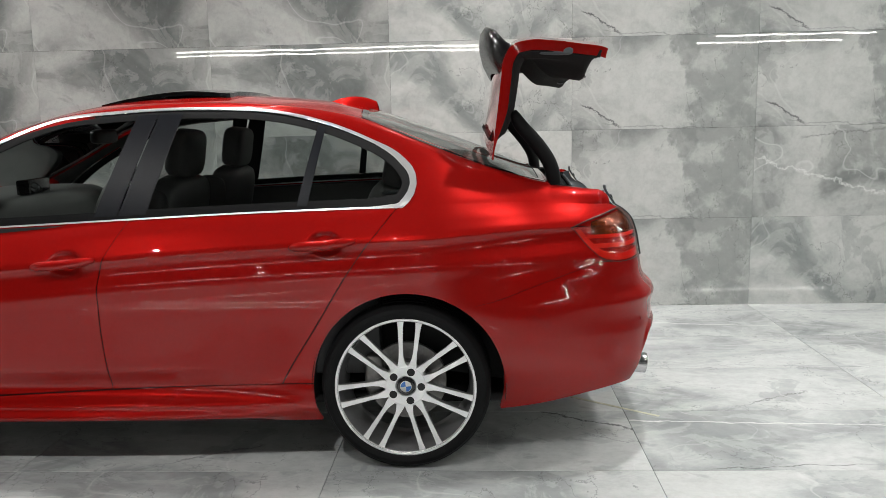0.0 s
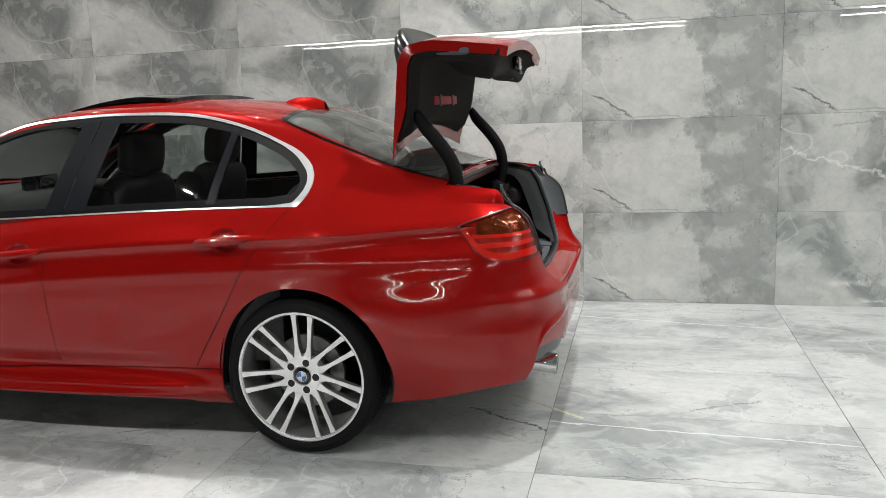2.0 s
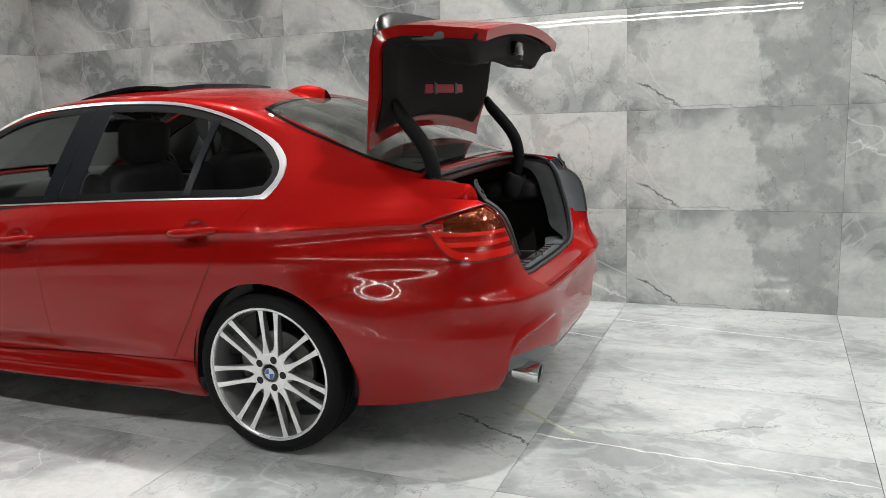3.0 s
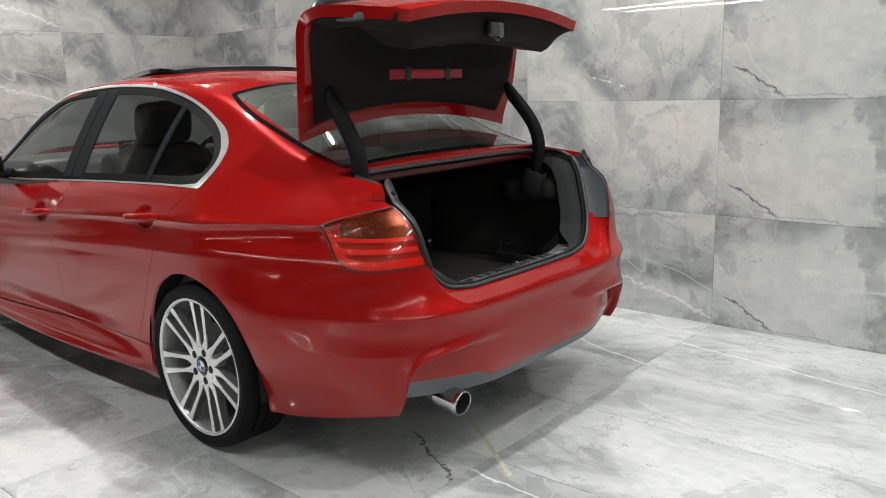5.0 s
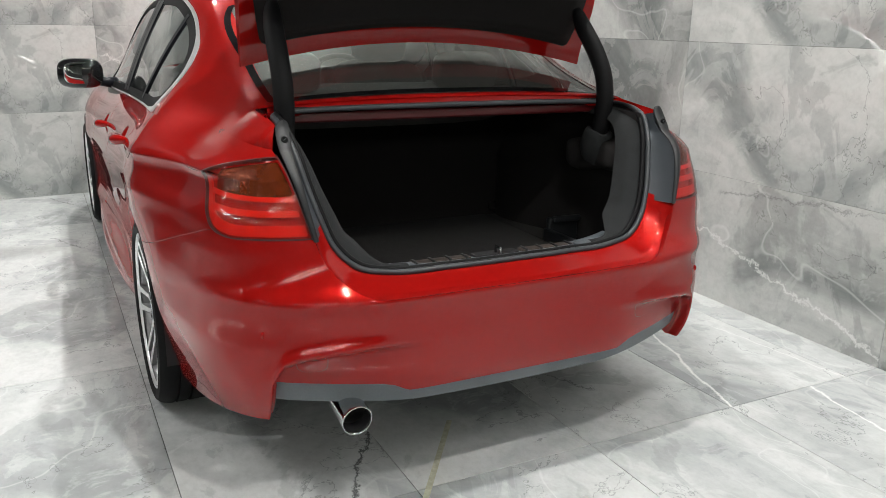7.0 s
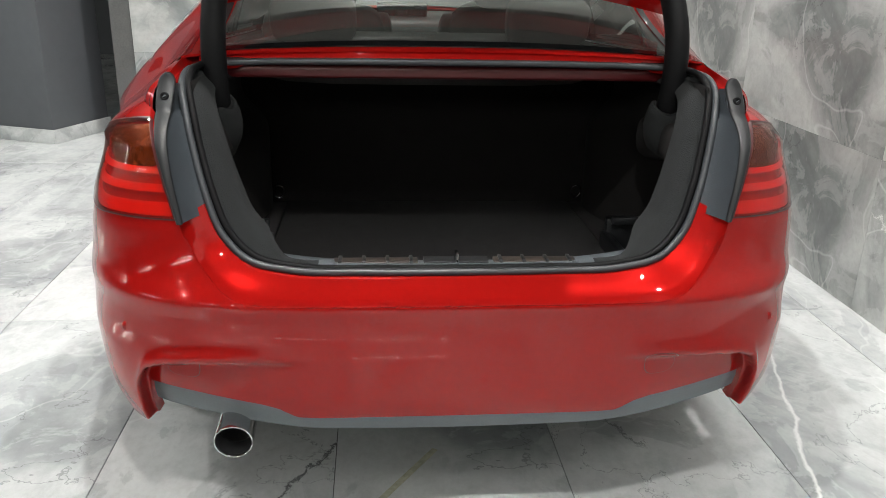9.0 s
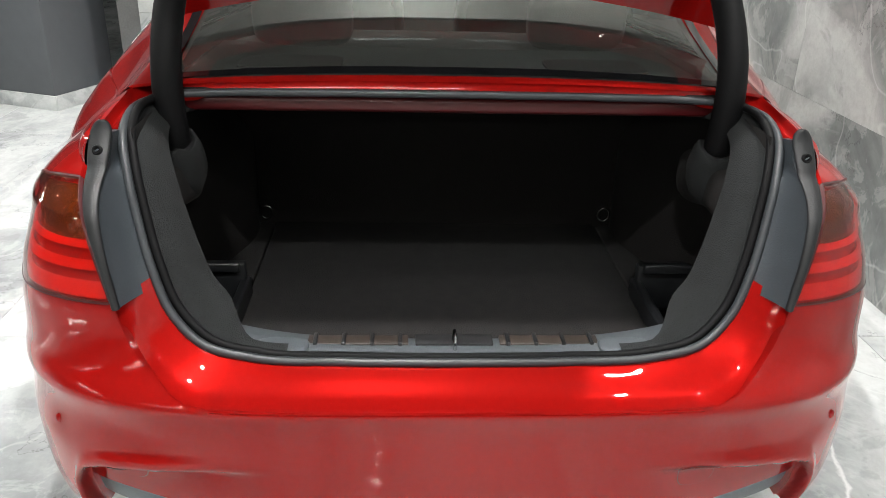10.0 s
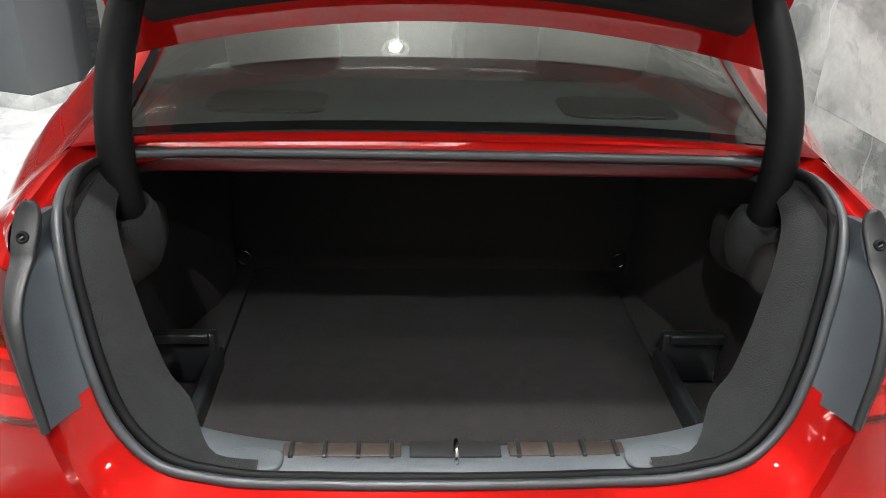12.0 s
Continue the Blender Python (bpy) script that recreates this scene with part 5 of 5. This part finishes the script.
# ---------------------------------------------------------------- car: boot interior
boot = part("boot_floor", join(box_bm(-0.05, 0.86, -0.46, 0.46, 0.505, 0.53, 0.006), box_bm(-0.05, 0.402, -0.58, -0.464, 0.505, 0.527, 0.004), box_bm(-0.05, 0.402, 0.464, 0.58, 0.505, 0.527, 0.004)), M_CARPET, car, "charcoal carpet boot floor")
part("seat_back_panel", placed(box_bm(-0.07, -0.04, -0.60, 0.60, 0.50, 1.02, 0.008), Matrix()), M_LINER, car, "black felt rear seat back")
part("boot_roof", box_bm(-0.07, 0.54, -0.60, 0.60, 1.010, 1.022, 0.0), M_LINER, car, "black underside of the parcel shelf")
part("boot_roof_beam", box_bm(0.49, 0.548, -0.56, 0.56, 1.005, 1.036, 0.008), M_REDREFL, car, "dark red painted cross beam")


def boot_wall(side):
    """Felt side liner: from the seal inwards as a soft flange, then down to the floor round the wheel housing."""
    edge = SEAL[(SEAL[:, 1] > 0.30) & (SEAL[:, 2] < 1.0415) & (SEAL[:, 0] > 0.57)]
    m = len(edge)
    ctr = np.array([0.70, 0.28, 0.80])
    rows = []
    for t, pull, fwd in ((0, 0.0, 0.008), (0.15, 0.012, 0.014), (0.35, 0.028, 0.022), (0.6, 0.046, 0.030), (0.8, 0.058, 0.048), (1, 0.062, 0.085)):
        d = ctr - edge
        d[:, 0] *= 0.3
        d /= np.linalg.norm(d, axis=1)[:, None]
        p = edge + d * pull * (0.25 + 0.75 * step((edge[:, 1:2] - 0.36) / 0.12))
        p[:, 0] -= fwd * (0.35 + 0.65 * step((edge[:, 1] - 0.36) / 0.12))
        rows.append(p)
    P = np.array(rows)
    P[:, :, 1] *= side
    flange = part("boot_side_liner", oriented(grid_bm(P), (1, -side * 0.6, 0.2)), M_FELT, car, "charcoal felt lining round the boot opening")
    # side wall with wheel housing bulge
    wall = []
    for x in np.linspace(-0.05, 0.74, 40):
        house = 0.085 * math.exp(-((x - 0.03) / 0.22) ** 2)
        col = []
        for z in np.linspace(0.50, 1.02, 24):
            soft = float(step((0.90 - z) / 0.12))
            y = 0.585 - house * soft - 0.02 * float(step((z - 0.92) / 0.08)) + 0.02 * float(step((0.80 - z) / 0.10)) * float(step((x - 0.35) / 0.1))
            col.append((x, side * y, z))
        wall.append(col)
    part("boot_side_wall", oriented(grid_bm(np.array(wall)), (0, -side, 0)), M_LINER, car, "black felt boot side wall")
    # hinge boot collar in the felt
    collar = lathe([(0.030, 0.000), (0.032, 0.020), (0.036, 0.027), (0.043, 0.024), (0.049, 0.008), (0.052, -0.014), (0.053, -0.036), (0.048, -0.060), (0.036, -0.085)], 32, "Z")
    for v in collar.verts:
        a = math.atan2(v.co.y, v.co.x)
        v.co.z += 0.004 * math.sin(3 * a + 0.5) + 0.003 * math.sin(5 * a)
    collar.transform(Matrix.Translation((0.565, side * 0.540, 0.925)) @ Matrix.Rotation(0.30, 4, "Y") @ Matrix.Diagonal((1.1, 0.95, 1, 1)))
    col_ob = part("hinge_collar", collar, M_FELT, flange, "felt collar round the hinge arm")
    # black disc across the collar stands for the shade in its opening
    dark = lathe([(0.0, 0.018), (0.0335, 0.022)], 24, "Z")
    dark.transform(Matrix.Translation((0.565, side * 0.540, 0.925)) @ Matrix.Rotation(0.42, 4, "Y"))
    part("collar_shade_disc", dark, M_BLACK, flange, "black disc painting the shade inside the hinge collar")
    # padded ledge of the lining above the storage well
    ledge = cushion(0.30, 0.12, 0.11, 3.4)
    for v in ledge.verts:
        v.co.z += 0.010 * math.sin(v.co.x * 24) - 0.05 * max(0.0, -v.co.x)
        v.co.y += 0.006 * math.sin(v.co.x * 31 + 1)
    ledge.transform(Matrix.Translation((0.53, side * 0.575, 0.862)))
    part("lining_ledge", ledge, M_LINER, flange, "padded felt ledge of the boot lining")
    part("well_mat", box_bm(0.44, 0.78, min(side * 0.476, side * 0.58), max(side * 0.476, side * 0.58), 0.500, 0.508, 0.002), M_CARPET, car, "grey carpet in the storage well")
    # low divider of the side storage well
    part("storage_well", join(box_bm(0.40, 0.78, side * 0.462 - 0.012, side * 0.462 + 0.012, 0.50, 0.575, 0.006), box_bm(0.40, 0.425, min(side * 0.46, side * 0.585), max(side * 0.46, side * 0.585), 0.50, 0.615, 0.005),
                              box_bm(0.425, 0.44, min(side * 0.47, side * 0.585), max(side * 0.47, side * 0.585), 0.60, 0.622, 0.004), box_bm(0.41, 0.80, min(side * 0.46, side * 0.585), max(side * 0.46, side * 0.585), 0.49, 0.50, 0.0)), M_PLASTIC, car, "black plastic side storage well")
    # lashing ring
    ring = [(-0.025 + 0.004 * math.cos(a), side * 0.484 + 0.017 * math.sin(a), 0.567 + 0.021 * math.cos(a)) for a in np.linspace(0, 2 * math.pi, 20, endpoint=False)]
    part("lashing_ring", tube(ring, 0.0032, 8, closed=True), M_STEEL, car, "small chrome lashing ring")


both(boot_wall)
rows = []
for y in np.linspace(-0.44, 0.44, 45):
    sag = 0.012 * (y / 0.44) ** 4
    bx = 0.872 - 0.05 * (abs(y) / 0.44) ** 3
    rows.append([(bx - 0.085, y, 0.532), (bx - 0.080, y, 0.628 + sag), (bx - 0.074, y, 0.638 + sag), (bx - 0.030, y, 0.646 + sag), (bx - 0.012, y, 0.645 + sag), (bx, y, 0.640 + sag)])
sill = part("sill_trim", oriented(grid_bm(np.array(rows)), (0, 0, 1)), M_GREY, car, "grey plastic loading sill trim")
for s_ in (-1, 1):
    part("sill_pad", placed(cushion(0.055, 0.10, 0.014, 3.0), Matrix.Translation((0.842, s_ * 0.315, 0.648))), M_GREY, sill, "raised grey sill pad")
    part("sill_tray", box_bm(0.800, 0.832, min(s_ * 0.085, s_ * 0.27), max(s_ * 0.085, s_ * 0.27), 0.635, 0.6475, 0.002), M_BROWN, sill, "brown plastic sill insert")
    for i in range(4):
        y = s_ * (0.10 + 0.052 * i)
        part("sill_rib", box_bm(0.797, 0.836, y - 0.004, y + 0.004, 0.640, 0.6515, 0.002), M_PLASTIC, sill)
part("latch_recess", box_bm(0.798, 0.835, -0.072, 0.072, 0.630, 0.6485, 0.002), M_BLACK, sill, "black latch recess")
part("latch_striker", tube([(0.822, 0.0, 0.640), (0.822, 0.0, 0.668), (0.850, 0.0, 0.668), (0.850, 0.0, 0.640)], 0.004, 10), M_STEEL, sill, "steel latch striker")

# ---------------------------------------------------------------- car: cabin
part("cabin_floor", box_bm(-2.2, -0.1, -0.72, 0.72, 0.26, 0.30, 0.0), M_BLACK, car, "black cabin carpet")
lin = panel("headlining", [lambda p: -rear_pane(p), lambda p: -front_pane(p), lambda p: p[:, 0] + 1.7, lambda p: -0.14 - p[:, 0], lambda p: -sun_pane(p)], car, M_LEATHER, ROOF, rim=0, label="dark headlining", lift=-0.035)
part("parcel_shelf", join(box_bm(-0.10, 0.50, -0.58, 0.58, 1.022, 1.032, 0.004), placed(cushion(0.10, 1.06, 0.035, 5.0), Matrix.Translation((0.455, 0, 1.040)))), M_SHELF, car, "dark grey parcel shelf under the rear window")
for s_ in (-1, 1):
    shelf_sp = placed(cushion(0.16, 0.24, 0.012, 6.0), Matrix.Translation((0.20, s_ * 0.36, 1.034)))
    part("speaker_grille", shelf_sp, M_RUBBER, car, "black speaker grille in the parcel shelf")


def seat(name, x, y, w, label, rake=0.42, high=True):
    root = part(name, placed(cushion(0.50, w, 0.17, 5.0), Matrix.Translation((x - 0.27, y, 0.47)) @ Matrix.Rotation(0.10, 4, "Y")), M_LEATHER, car, label)
    if high:
        part("backrest", placed(cushion(0.14, w, 0.64, 5.0), Matrix.Translation((x + 0.07, y, 0.79)) @ Matrix.Rotation(rake * 0.6, 4, "Y")), M_LEATHER, root)
        for s_ in (-1, 1):
            part("bolster", placed(cushion(0.17, 0.09, 0.56, 4.0), Matrix.Translation((x + 0.035, y + s_ * (w / 2 - 0.02), 0.79)) @ Matrix.Rotation(rake * 0.6, 4, "Y")), M_LEATHER, root)
            part("headrest_post", tube([(x + 0.145, y + s_ * 0.06, 1.06), (x + 0.165, y + s_ * 0.06, 1.16)], 0.006, 8), M_STEEL, root)
        part("headrest", placed(cushion(0.105, 0.27, 0.20, 4.5), Matrix.Translation((x + 0.165, y, 1.195)) @ Matrix.Rotation(0.16, 4, "Y")), M_LEATHER, root, "dark padded headrest")
    return root


seat("front_seat", -1.12, -0.37, 0.50, "dark leather front seat")
seat("front_seat", -1.12, 0.37, 0.50, "dark leather driver's seat")
bench = part("rear_bench", placed(cushion(0.50, 1.24, 0.16, 6.0), Matrix.Translation((-0.45, 0, 0.46))), M_LEATHER, car, "dark leather rear bench seat")
part("backrest", placed(cushion(0.16, 1.24, 0.62, 6.0), Matrix.Translation((-0.17, 0, 0.755)) @ Matrix.Rotation(0.30, 4, "Y")), M_LEATHER, bench)
for y in (-0.36, 0.36):
    part("headrest", placed(cushion(0.10, 0.26, 0.145, 4.5), Matrix.Translation((-0.06, y, 1.105)) @ Matrix.Rotation(0.2, 4, "Y")), M_LEATHER, bench, "dark padded headrest")
dash = part("dashboard", placed(cushion(0.56, 1.40, 0.34, 6.0), Matrix.Translation((-2.04, 0, 0.845))), M_DASH, car, "grey dashboard")
part("dash_trim", box_bm(-1.785, -1.765, -0.62, 0.62, 0.845, 0.905, 0.008), M_SILVER, dash, "silver dashboard trim strip")
part("dash_screen", box_bm(-1.84, -1.82, -0.16, 0.10, 0.985, 1.075, 0.006), M_GLOSSBLACK, dash, "dark dashboard screen")
part("centre_console", box_bm(-1.80, -0.80, -0.11, 0.11, 0.36, 0.66, 0.03), M_DASH, car, "grey centre console")
wheel_ring = [(0.185 * math.cos(a), 0.185 * math.sin(a), 0) for a in np.linspace(0, 2 * math.pi, 40, endpoint=False)]
sw = tube(wheel_ring, 0.016, 10, closed=True)
turn_m = Matrix.Translation((-1.62, 0.37, 0.93)) @ Matrix.Rotation(-1.15, 4, "Y")
steer = part("steering_wheel", placed(sw, turn_m), M_LEATHER, car, "black leather steering wheel on the right")
part("steering_boss", placed(cushion(0.15, 0.13, 0.05, 3.5), turn_m), M_PLASTIC, steer)
for a in (0.0, 2.1, -2.1):
    part("steering_spoke", placed(placed(box_bm(0.05, 0.18, -0.02, 0.02, -0.008, 0.008, 0.004), Matrix.Rotation(a + math.pi, 4, "Z")), turn_m), M_SILVER, steer)
part("rear_view_mirror", join(placed(cushion(0.04, 0.24, 0.07, 4.0), Matrix.Translation((-1.49, 0.02, 1.265))), tube([(-1.50, 0.02, 1.29), (-1.56, 0.02, 1.34)], 0.012, 8)), M_PLASTIC, car, "black rear-view mirror")


def door_mirror(side):
    c = (-1.775, side * 0.925, 1.005)
    shell = placed(cushion(0.13, 0.215, 0.150, 3.2), Matrix.Translation(c) @ Matrix.Rotation(side * 0.12, 4, "Z"))
    root = part("door_mirror", shell, M_GLOSSBLACK, car, "black door mirror")
    bm = placed(cushion(0.008, 0.165, 0.105, 3.6), Matrix.Translation((c[0] + 0.062, c[1], c[2] + 0.004)) @ Matrix.Rotation(-side * 0.22, 4, "Z"))
    part("mirror_glass", bm, M_MIRROR, root, "silver mirror glass")
    part("mirror_arm", tube([(-1.80, side * 0.86, 0.965), (-1.82, side * 0.80, 0.955), (-1.83, side * 0.755, 0.95)], [0.022, 0.026, 0.032], 12), M_SATIN, root, "black mirror arm")


both(door_mirror)
for s_ in (-1, 1):
    card = box_bm(-2.0, -0.10, min(s_ * 0.72, s_ * 0.785), max(s_ * 0.72, s_ * 0.785), 0.35, 0.925, 0.006)
    for v in card.verts:
        if v.co.z > 0.9:
            v.co.z += float(belt(v.co.x)) - 0.925 - 0.004
    part("door_card", card, M_PLASTIC, car, "black inner door lining")

# ---------------------------------------------------------------- showroom: pillar, lamps and floor marks
pillar = tagged(new("pillar"), "dark grey painted square pillar on a pale skirting", "pillar", kind="structure")
pillar.matrix_world = pose(-3.67, -2.60, 0, 0, 0, -21.5)
part("shaft", box_bm(-0.29, 0.29, -0.29, 0.29, 0.0, CEIL, 0.006), M_PILLAR, pillar, "dark grey painted shaft")
part("skirting", join(box_bm(0.29, 0.302, -0.302, 0.302, 0, 0.10, 0.002), box_bm(-0.302, 0.29, 0.29, 0.302, 0, 0.10, 0.002), box_bm(-0.302, 0.29, -0.302, -0.29, 0, 0.10, 0.002)), FLOORPRINTS[0], pillar, "pale tile skirting")

for px, py, watts in DOWNLIGHTS:
    ob = finish(sharp(lathe([(0.058, -0.028), (0.066, -0.030), (0.078, -0.006), (0.080, 0.0), (0.056, 0.0), (0.056, -0.026)], 32, "Z")), "downlight", M_WHITE)
    ob.location = (px, py, CEIL)
    tagged(ob, "round white recessed ceiling downlight, out of view", "ceiling light", "ceiling downlights")
for (ax, ay), (bx, by) in TUBES:
    lamp = tagged(new("tube_light"), "long hanging lit tube light under the ceiling, out of view", "ceiling light", "ceiling tube lights")
    lamp.location = ((ax + bx) / 2, (ay + by) / 2, TUBE_Z)
    d = Vector((bx - ax, by - ay, 0)) / 2
    part("tube", tube([-d, d], 0.014, 10), M_TUBE, lamp, "lit white tube")
    for k in (-0.96, 0.0, 0.96):
        part("hanger", tube([d * k + Vector((0, 0, 0.03)), d * k + Vector((0, 0, 0.12))], 0.008, 8), M_STEEL, lamp)
    for k in (-1.0, 1.0):
        part("end_cap", tube([d * k, d * (k * (1 + 0.03 / d.length))], 0.038, 12), M_WHITE, lamp)

tape = finish(box_bm(-0.28, 0.30, -0.009, 0.009, 0.0005, 0.0012), "floor_tape", M_TAPE, None, False)
tape.matrix_world = pose(0.82, -0.18, 0, 0, 0, -35.5)
tagged(tape, "worn strip of yellow tape on the floor", "floor tape")

# ---------------------------------------------------------------- tiles, piece by piece
rng = random.Random(7)


def tile_mesh(name, w, h, axis, mat, thick=0.012, j=0.0012, bev=0.0012):
    """A slab with eased edges; axis 'z' stands in the xz plane, facing -y; 'f' lies flat."""
    bm = bmesh.new()
    a, b = w / 2 - j, h / 2 - j
    ring = [[(-a + i, -b + i), (a - i, -b + i), (a - i, b - i), (-a + i, b - i)] for i in (0.0, bev)]
    def at(p, d):
        return (p[0], -d, p[1]) if axis == "z" else (p[0], p[1], d)
    loops = [[bm.verts.new(at(p, 0)) for p in ring[0]], [bm.verts.new(at(p, thick - bev)) for p in ring[0]], [bm.verts.new(at(p, thick)) for p in ring[1]]]
    for l0, l1 in zip(loops, loops[1:]):
        for k in range(4):
            bm.faces.new((l0[k], l0[(k + 1) % 4], l1[(k + 1) % 4], l1[k]))
    bm.faces.new(loops[-1])
    bmesh.ops.recalc_face_normals(bm, faces=bm.faces)
    me = bpy.data.meshes.new(name)
    bm.to_mesh(me)
    bm.free()
    me.materials.append(mat)
    return me


WT = [tile_mesh("wall_tile", TW, TH, "z", m, j=0.0006, bev=0.0006) for m in WALLPRINTS]
for c in range(-4, 7):
    for r in range(5):
        x = X0 + (c + 0.5) * TW
        if x - TW / 2 < -4.05:
            continue
        pick = 0 if c in (0, 1, 3) else (1 if c in (-1, 4) else (2 if c in (2, 5) else 3))
        pick = {(1, 1): 2, (1, 0): 1, (-1, 0): 2}.get((c, r), pick)
        ob = new("tile", WT[pick])
        ob.parent = wall_back
        ob.location = (x, WALL_Y + 0.012 + rng.uniform(0, 0.0006), (r + 0.5) * TH)
edge = tile_mesh("wall_tile", 0.16, TH, "z", WALLPRINTS[1])
for r in range(5):
    ob = new("tile", edge)
    ob.parent = wall_back
    ob.location = (X0 - 4 * TW - 0.08, WALL_Y + 0.012, (r + 0.5) * TH)
FT = WT
for c in range(3):
    for r in range(5):
        ob = new("tile", FT[(1, 2, 1)[c]])
        ob.parent = wall_front
        # the front wall's own axes run along it, its face looks to +y
        ob.matrix_local = pose(0.0 + (c + 0.5) * TW, -0.012, (r + 0.5) * TH, 0, 0, 180)
FLT = [tile_mesh("floor_tile", TW, TH, "f", m, 0.006, 0.0011, 0.0008) for m in FLOORPRINTS]
for c in range(-5, 5):
    for r in range(-8, 3):
        y = Y0 + (r + 0.5) * TH
        plain, turn_ = FLT[rng.choice((0, 1, 2, 3))], rng.choice((0, 180))
        marked = (c, r) in FLOOR_MARKED
        ob = new("tile", tile_mesh("floor_tile", TW, TH, "f", FLOOR_MARKED[c, r], 0.006, 0.0011, 0.0008) if marked else plain)
        ob.parent = floor
        ob.matrix_local = pose(X0 + (c + 0.5) * TW, y, -0.006 + rng.uniform(0, 0.0003), 0, 0, 0 if marked else turn_)
rest = bmesh.new()
for c in range(-9, 8):
    for r in range(-21, 3):
        if -5 <= c < 5 and -8 <= r < 3:
            continue
        x, y = X0 + (c + 0.5) * TW, Y0 + (r + 0.5) * TH
        a, b = TW / 2 - 0.0011, TH / 2 - 0.0011
        vs = [rest.verts.new((x + i * a, y + k * b, 0.0)) for i, k in ((-1, -1), (1, -1), (1, 1), (-1, 1))]
        rest.faces.new(vs)
far = finish(rest, "far_tiles", FLOORPRINTS[2], floor, False)
tagged(far, "grey marble floor tiles further off", kind="stuff")
